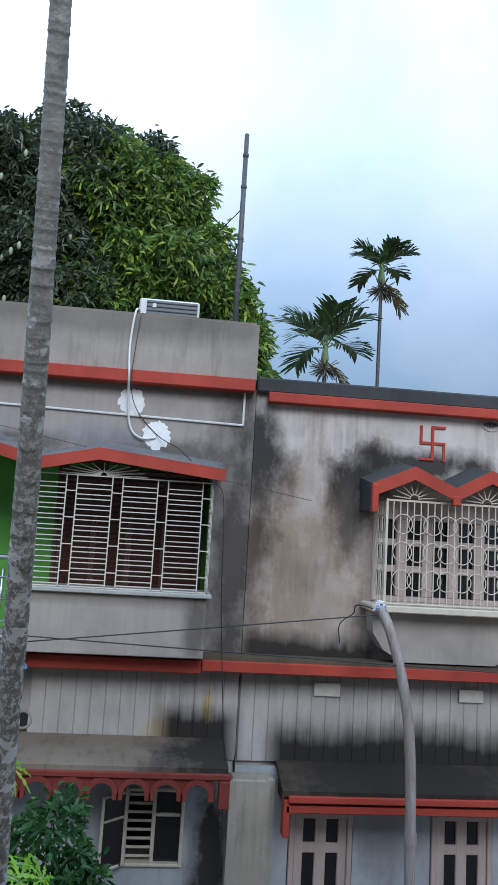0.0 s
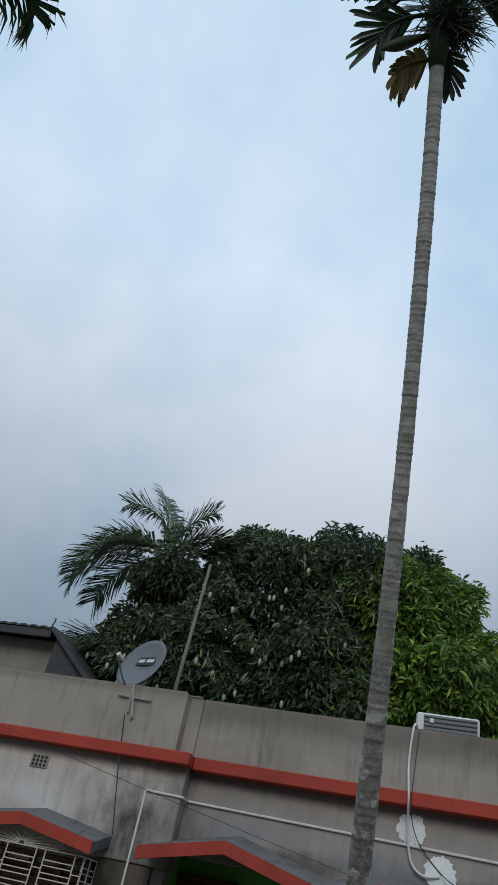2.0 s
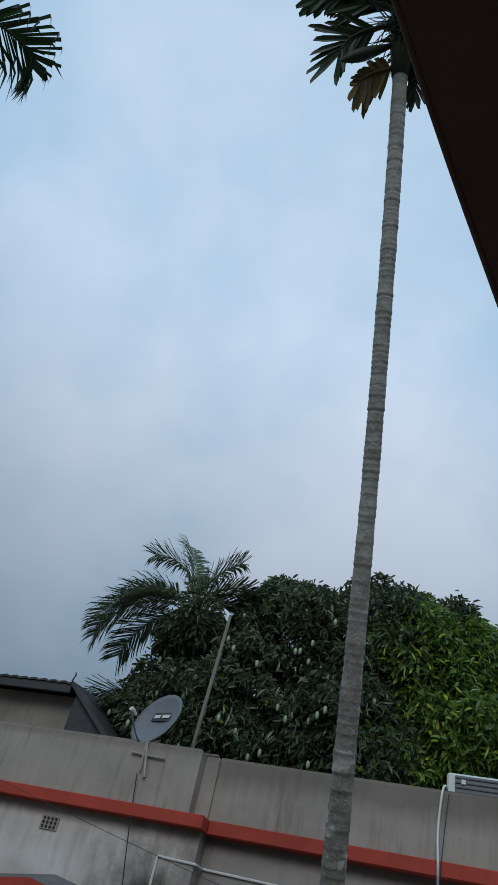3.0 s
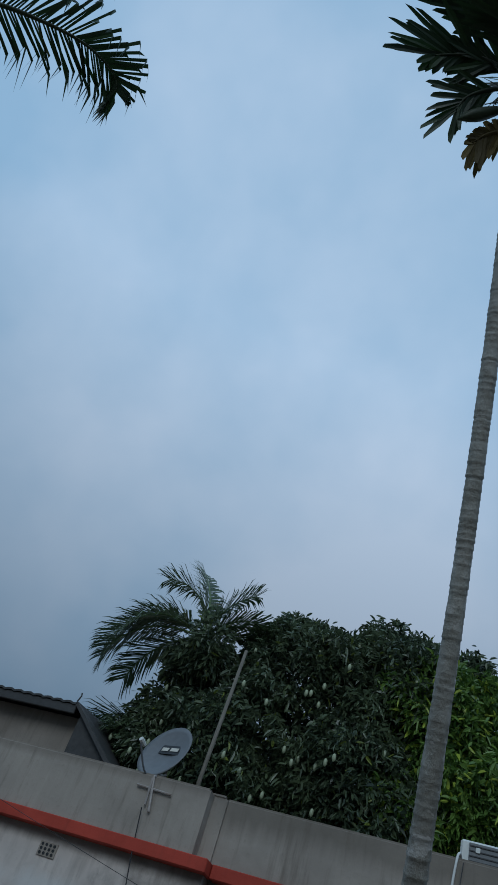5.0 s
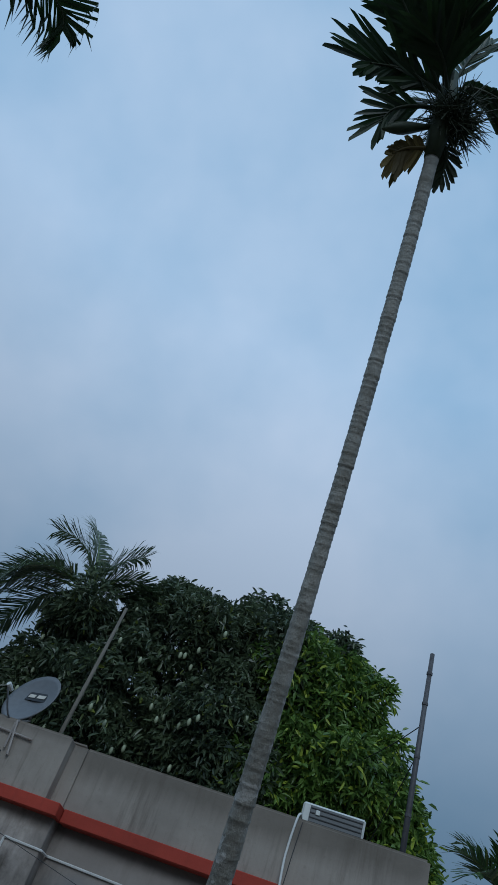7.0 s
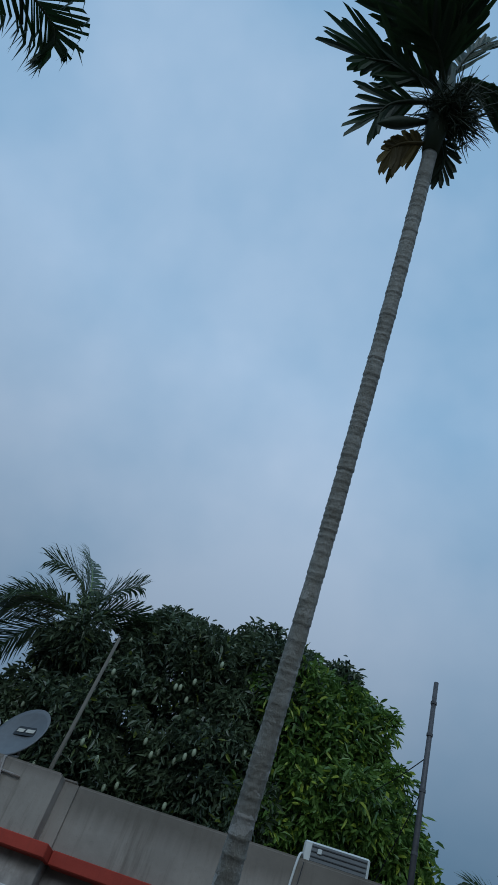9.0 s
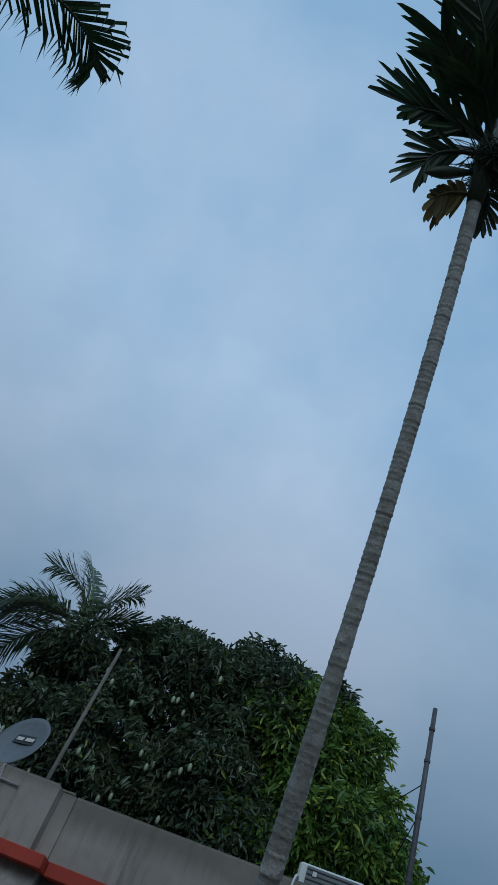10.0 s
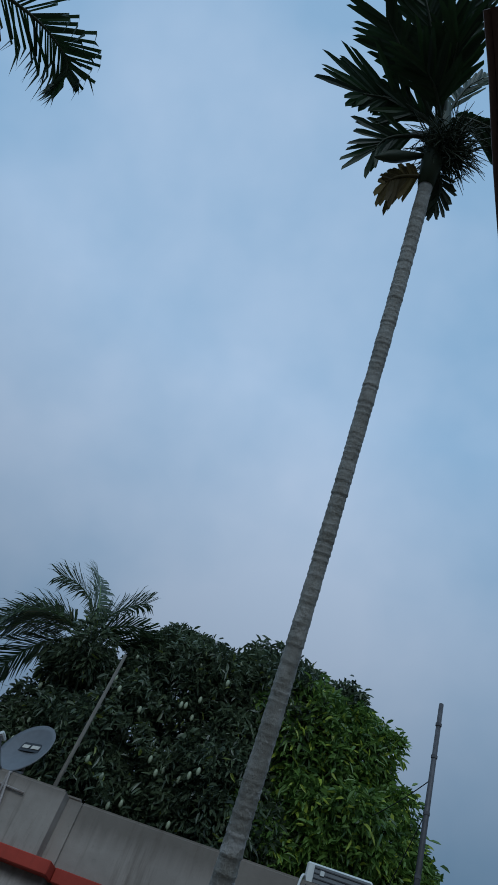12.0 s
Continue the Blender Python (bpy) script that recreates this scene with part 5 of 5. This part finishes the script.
part("spathe", tube(smooth_curve([(-0.34, 2.35, 8.98), (-0.43, 2.335, 8.91), (-0.50, 2.32, 8.85), (-0.57, 2.31, 8.80)], 3), [0.012, 0.016, 0.022, 0.028, 0.032, 0.034, 0.032, 0.026, 0.016, 0.004], 8), M_SHAFT, areca, smooth=True)

# coconut palm behind the house
coco = thing("coconut_palm", "pale green coconut palm rising behind the mango tree", "palm tree", (-4.7, 16.4, 0))
heart = Vector((-4.92, 11.35, 10.45))
part("trunk", tube(smooth_curve([(-4.7, 16.4, 0), (-4.72, 15.9, 4.0), (-4.7, 13.8, 7.8), heart], 8), 0.13, 10), M_BARK, coco, smooth=True)
rng_c = random.Random(21)
for az, rise, ln, bend in ((184, 30, 2.0, 108), (190, 14, 1.9, 92), (170, -4, 1.6, 72), (230, 16, 1.6, 88), (196, 44, 1.5, 125), (190, 86, 1.5, 95), (165, 88, 1.45, 40), (20, 80, 1.3, 50), (6, 58, 1.35, 95), (12, 40, 1.2, 95)):
    palm_leaf(coco, M_COCO, heart, az, rise, ln, bend, 64, 0.50, 0.026, 50, 0.7, rng_c)
young = thing("coconut_palm", "low coconut palm with drooping leaves behind the dish", "palm tree", (-5.05, 12.9, 0))
heart = Vector((-5.15, 11.75, 8.70))
part("trunk", tube(smooth_curve([(-5.05, 12.9, 0), (-5.05, 12.7, 4.0), heart], 8), 0.11, 10), M_BARK, young, smooth=True)
for az, rise, ln, bend in ((182, 22, 1.75, 60), (190, 42, 1.5, 95), (215, 15, 1.4, 80), (120, 60, 1.0, 90)):
    palm_leaf(young, M_COCO, heart, az, rise, ln, bend, 56, 0.5, 0.026, 50, 0.9, rng_c)

# two areca palms beyond the right-hand roof
for (bx, bz, lean, scale, seed) in ((3.06, 9.10, -0.05, 1.05, 31), (4.22, 10.95, 0.03, 0.70, 33)):
    rp = random.Random(seed)
    palm = tagged(thing("areca_palm", "slim areca palm beyond the stained roof" if bz > 9 else "short-looking areca palm head with a yellow crownshaft beyond the roof", "palm tree", (bx - lean, 15.8, 0)))
    part("trunk", tube(smooth_curve([(bx - lean, 15.8, 0), (bx - lean * 0.5, 15.8, bz * 0.6), (bx, 15.8, bz - 0.25)], 8), 0.04, 8), M_IRON, palm, smooth=True)
    h = Vector((bx, 15.8, bz))
    part("crownshaft", tube([h - Vector((0, 0, 0.45)), h - Vector((0, 0, 0.2)), h + Vector((0, 0, 0.1))], [0.06, 0.085, 0.04], 8), M_DRY if bz < 9 else M_STEM, palm, smooth=True)
    for k in range(9):
        az = 40 * k + rp.uniform(-12, 12)
        palm_leaf(palm, M_PALM, h, az, (80, 35, 62, 22, 74, 48, 30, 68, 55)[k], 1.1 * scale, rp.uniform(55, 85), 19, 0.42 * scale, 0.055, 40, 0.35, rp, blunt=True, start=0.22)
    if bz > 9:
        tuft = []
        for k in range(90):
            d = Vector((rp.gauss(0, 1), rp.gauss(0, 1), rp.gauss(-0.3, 0.8))).normalized()
            tuft.append(tube([h - Vector((0, 0, 0.42)), h - Vector((0, 0, 0.42)) + d * rp.uniform(0.2, 0.36)], 0.012, 4))
        part("inflorescence", joined(*tuft), M_BAMBOO, palm, "pale fruit bunch under the crown")
        for az in (10, 330):
            palm_leaf(palm, M_DRY, h - Vector((0, 0, 0.25)), az, -35, 0.75, 35, 14, 0.3, 0.045, 40, 0.8, rp, blunt=True, label="dry hanging leaf")

# coconut palm near the camera, of which leaf ends hang into view
near = thing("coconut_palm", "near coconut palm with dark feathery drooping leaves", "palm tree", (-7.9, 2.0, 0))
hub = Vector((-5.83, 1.51, 10.42))
part("trunk", tube(smooth_curve([(-7.9, 2.0, 0), (-7.9, 1.9, 4), (-7.7, 1.7, 8.5), hub], 8), 0.14, 10), M_BARK, near, smooth=True)
rng_n = random.Random(41)


def feather(points, pairs, leaflet, width, rng):
    """A wind-bent coconut leaf: narrow leaflets that snap over and hang."""
    pts = smooth_curve(points, 12)
    n = len(pts) - 1
    V, F = [], []
    for i in range(pairs):
        s = 0.14 + 0.86 * (i + 0.5) / pairs
        j = min(int(s * n), n - 1)
        q = pts[j].lerp(pts[j + 1], s * n - j)
        d = (pts[j + 1] - pts[j]).normalized()
        side0 = d.cross(Vector((0.1, 0.62, 0.78))).normalized()
        for sg in (-1, 1):
            ang = radians(rng.uniform(48, 64) - 14 * s)
            ln = leaflet * (1.08 - 0.62 * s ** 3) * rng.uniform(0.75, 1.12)
            way = (side0 * sg * math.sin(ang) + d * math.cos(ang) + Vector((0, 0, rng.uniform(-0.25, 0.1)))).normalized()
            bend = (way * 0.35 + Vector((rng.uniform(-0.3, 0.15), rng.uniform(-0.2, 0.2), -rng.uniform(0.5, 1.2)))).normalized()
            flat = way.cross(Vector((0.1, 0.62, 0.78))).normalized()
            w = width * rng.uniform(0.75, 1.2)
            kink = rng.uniform(0.42, 0.72)
            mid = q + way * ln * kink
            tip = mid + bend * ln * (1 - kink)
            k = len(V)
            V += [q - flat * w * 0.35, q + flat * w * 0.35, mid - flat * w * 0.5, mid + flat * w * 0.5, tip]
            F += [(k, k + 1, k + 3, k + 2), (k + 2, k + 3, k + 4)]
    f = part("frond", (V, F), M_BACKLIT, near)
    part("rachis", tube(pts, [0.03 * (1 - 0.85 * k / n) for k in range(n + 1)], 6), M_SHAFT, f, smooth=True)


feather([hub, (-5.07, 1.68, 10.85), (-4.51, 1.93, 10.99), (-4.16, 2.13, 11.07), (-3.81, 2.38, 11.11), (-3.64, 2.64, 11.13), (-3.61, 2.76, 11.04)], 66, 0.66, 0.030, rng_n)
feather([hub, (-4.95, 1.50, 10.45), (-4.24, 1.46, 10.51), (-3.57, 1.54, 10.71), (-3.12, 1.67, 10.82), (-2.89, 1.82, 10.91)], 60, 0.66, 0.030, rng_n)
for az, rise, ln, bend, tw in ((140, 40, 3.4, 80, 0), (180, 35, 3.4, 80, 0), (215, 40, 3.0, 80, 0)):
    palm_leaf(near, M_BACKLIT, hub, az, rise, ln, bend, 60, 0.60, 0.036, 50, 1.0, rng_n, twist=tw)


# ---- plants in front of the houses ----
def shrub(name, label, at, lobes, tufts, leaf, size, seed, per=10, ratio=0.5):
    rng = np.random.default_rng(seed)
    s = thing(name, label, "shrub", at)
    part("stem", branches(at, [c for c, r in lobes], 0.03, rng), M_STEM, s, smooth=True)
    P, D = crown_points(lobes, tufts, rng, 0.5, 0.35)
    part("foliage", rosettes(P, D, per, size, size * ratio, rng, 0.15), leaf, s)
    return s, rng


bush, rng_b = shrub("variegated_shrub", "tall shrub with white-edged variegated leaves", (-2.0, 6.6, 0), [((-1.95, 6.5, 3.05), (0.52, 0.45, 0.45)), ((-2.3, 6.5, 2.6), (0.55, 0.45, 0.5)), ((-1.72, 6.5, 3.22), (0.34, 0.35, 0.38)), ((-2.05, 6.5, 3.5), (0.15, 0.15, 0.26)), ((-1.6, 6.6, 2.4), (0.55, 0.5, 0.75))], 190, M_VARIEG, 0.055, 51, 8, 0.55)
shoots, stems = [], []
for tip, root in (((-2.23, 6.5, 4.34), (-2.08, 6.5, 3.5)), ((-1.70, 6.5, 4.05), (-1.80, 6.5, 3.4)), ((-1.88, 6.5, 3.98), (-1.92, 6.5, 3.4)), ((-2.62, 6.5, 3.80), (-2.15, 6.5, 3.60)), ((-2.75, 6.5, 3.35), (-2.3, 6.5, 3.1)), ((-1.42, 6.5, 3.55), (-1.7, 6.5, 3.4))):
    line = smooth_curve([root, ((tip[0] + root[0]) / 2 + 0.05, 6.5, (tip[2] + root[2]) / 2 + 0.05), tip], 12)
    stems.append(tube(line, 0.006, 4))
    pts = np.array([p[:] for p in line for _ in range(6)]) + rng_b.normal(scale=0.02, size=(len(line) * 6, 3))
    shoots.append(leaf_mesh(pts, unit(rng_b.normal(size=pts.shape) + [0, 0, 0.3]), 0.07, 0.042, rng_b))
part("shoot", joined(*stems), M_STEM, bush)
part("shoot_leaves", joined(*shoots), M_VARIEG, bush)
shrub("green_shrub", "dark green small-leaved shrub below the ledge", (-0.55, 6.8, 0), [((-0.62, 6.7, 2.75), (0.30, 0.3, 0.45)), ((-0.45, 6.7, 2.2), (0.4, 0.35, 0.6)), ((-0.75, 6.7, 2.0), (0.4, 0.35, 0.6))], 120, M_CURRY, 0.09, 53, 8, 0.4)


def papaya_leaf(centre, facing, size, rng):
    """A deeply cut hand-shaped leaf: seven lobes with side teeth."""
    c, f = Vector(centre), Vector(facing).normalized()
    a = f.orthogonal().normalized()
    b = f.cross(a)
    V, F = [], []
    for k in range(9):
        ang = radians(-144 + 36 * k + rng.uniform(-8, 8))
        d = a * math.cos(ang) + b * math.sin(ang)
        s = f.cross(d)
        ln = size * (1.0 - 0.07 * abs(k - 4)) * rng.uniform(0.85, 1.1)
        prof = ((0.0, 0.04), (0.3, 0.08), (0.42, 0.20), (0.5, 0.07), (0.66, 0.22), (0.74, 0.07), (0.9, 0.11), (1.0, 0.01))
        i0 = len(V)
        for u, w in prof:
            mid = c + d * ln * u + f * (0.05 * size * u - 0.22 * size * u * u) - Vector((0, 0, 0.12 * size * u * u))
            V += [mid - s * ln * w * 0.5, mid + s * ln * w * 0.5]
        F += [(i0 + 2 * q, i0 + 2 * q + 1, i0 + 2 * q + 3, i0 + 2 * q + 2) for q in range(len(prof) - 1)]
    return V, F


def papaya(at, head, seed, count, reach):
    rng = random.Random(seed)
    plant = thing("papaya_plant", "young papaya plant with bright lobed leaves", "plant", at)
    part("stem", tube(smooth_curve([at, ((at[0] + head[0]) / 2, at[1], head[2] * 0.5), head], 6), 0.035, 8), M_STEM, plant, smooth=True)
    for k in range(count):
        az, el = 2 * math.pi * k / count + rng.uniform(-0.3, 0.3), rng.uniform(-0.1, 0.9)
        e = Vector(head) + Vector((math.cos(az) * math.cos(el), math.sin(az) * math.cos(el) * 0.7, math.sin(el))) * reach * rng.uniform(0.7, 1.1)
        lf = part("leaf", papaya_leaf(e, (math.cos(az) * 0.8 + rng.uniform(-0.3, 0.3), math.sin(az) * 0.7 - 0.3, 0.75), 0.29 * rng.uniform(0.65, 1.1), rng), M_PAPAYA, plant)
        part("leaf_stalk", tube(smooth_curve([head, Vector(head).lerp(e, 0.5) + Vector((0, 0, 0.06)), e], 4), 0.009, 5), M_FRUIT, lf)


papaya((-1.2, 6.5, 0), (-1.22, 6.5, 3.25), 61, 16, 0.36)
papaya((-0.95, 6.2, 0), (-0.92, 6.2, 2.75), 63, 11, 0.34)
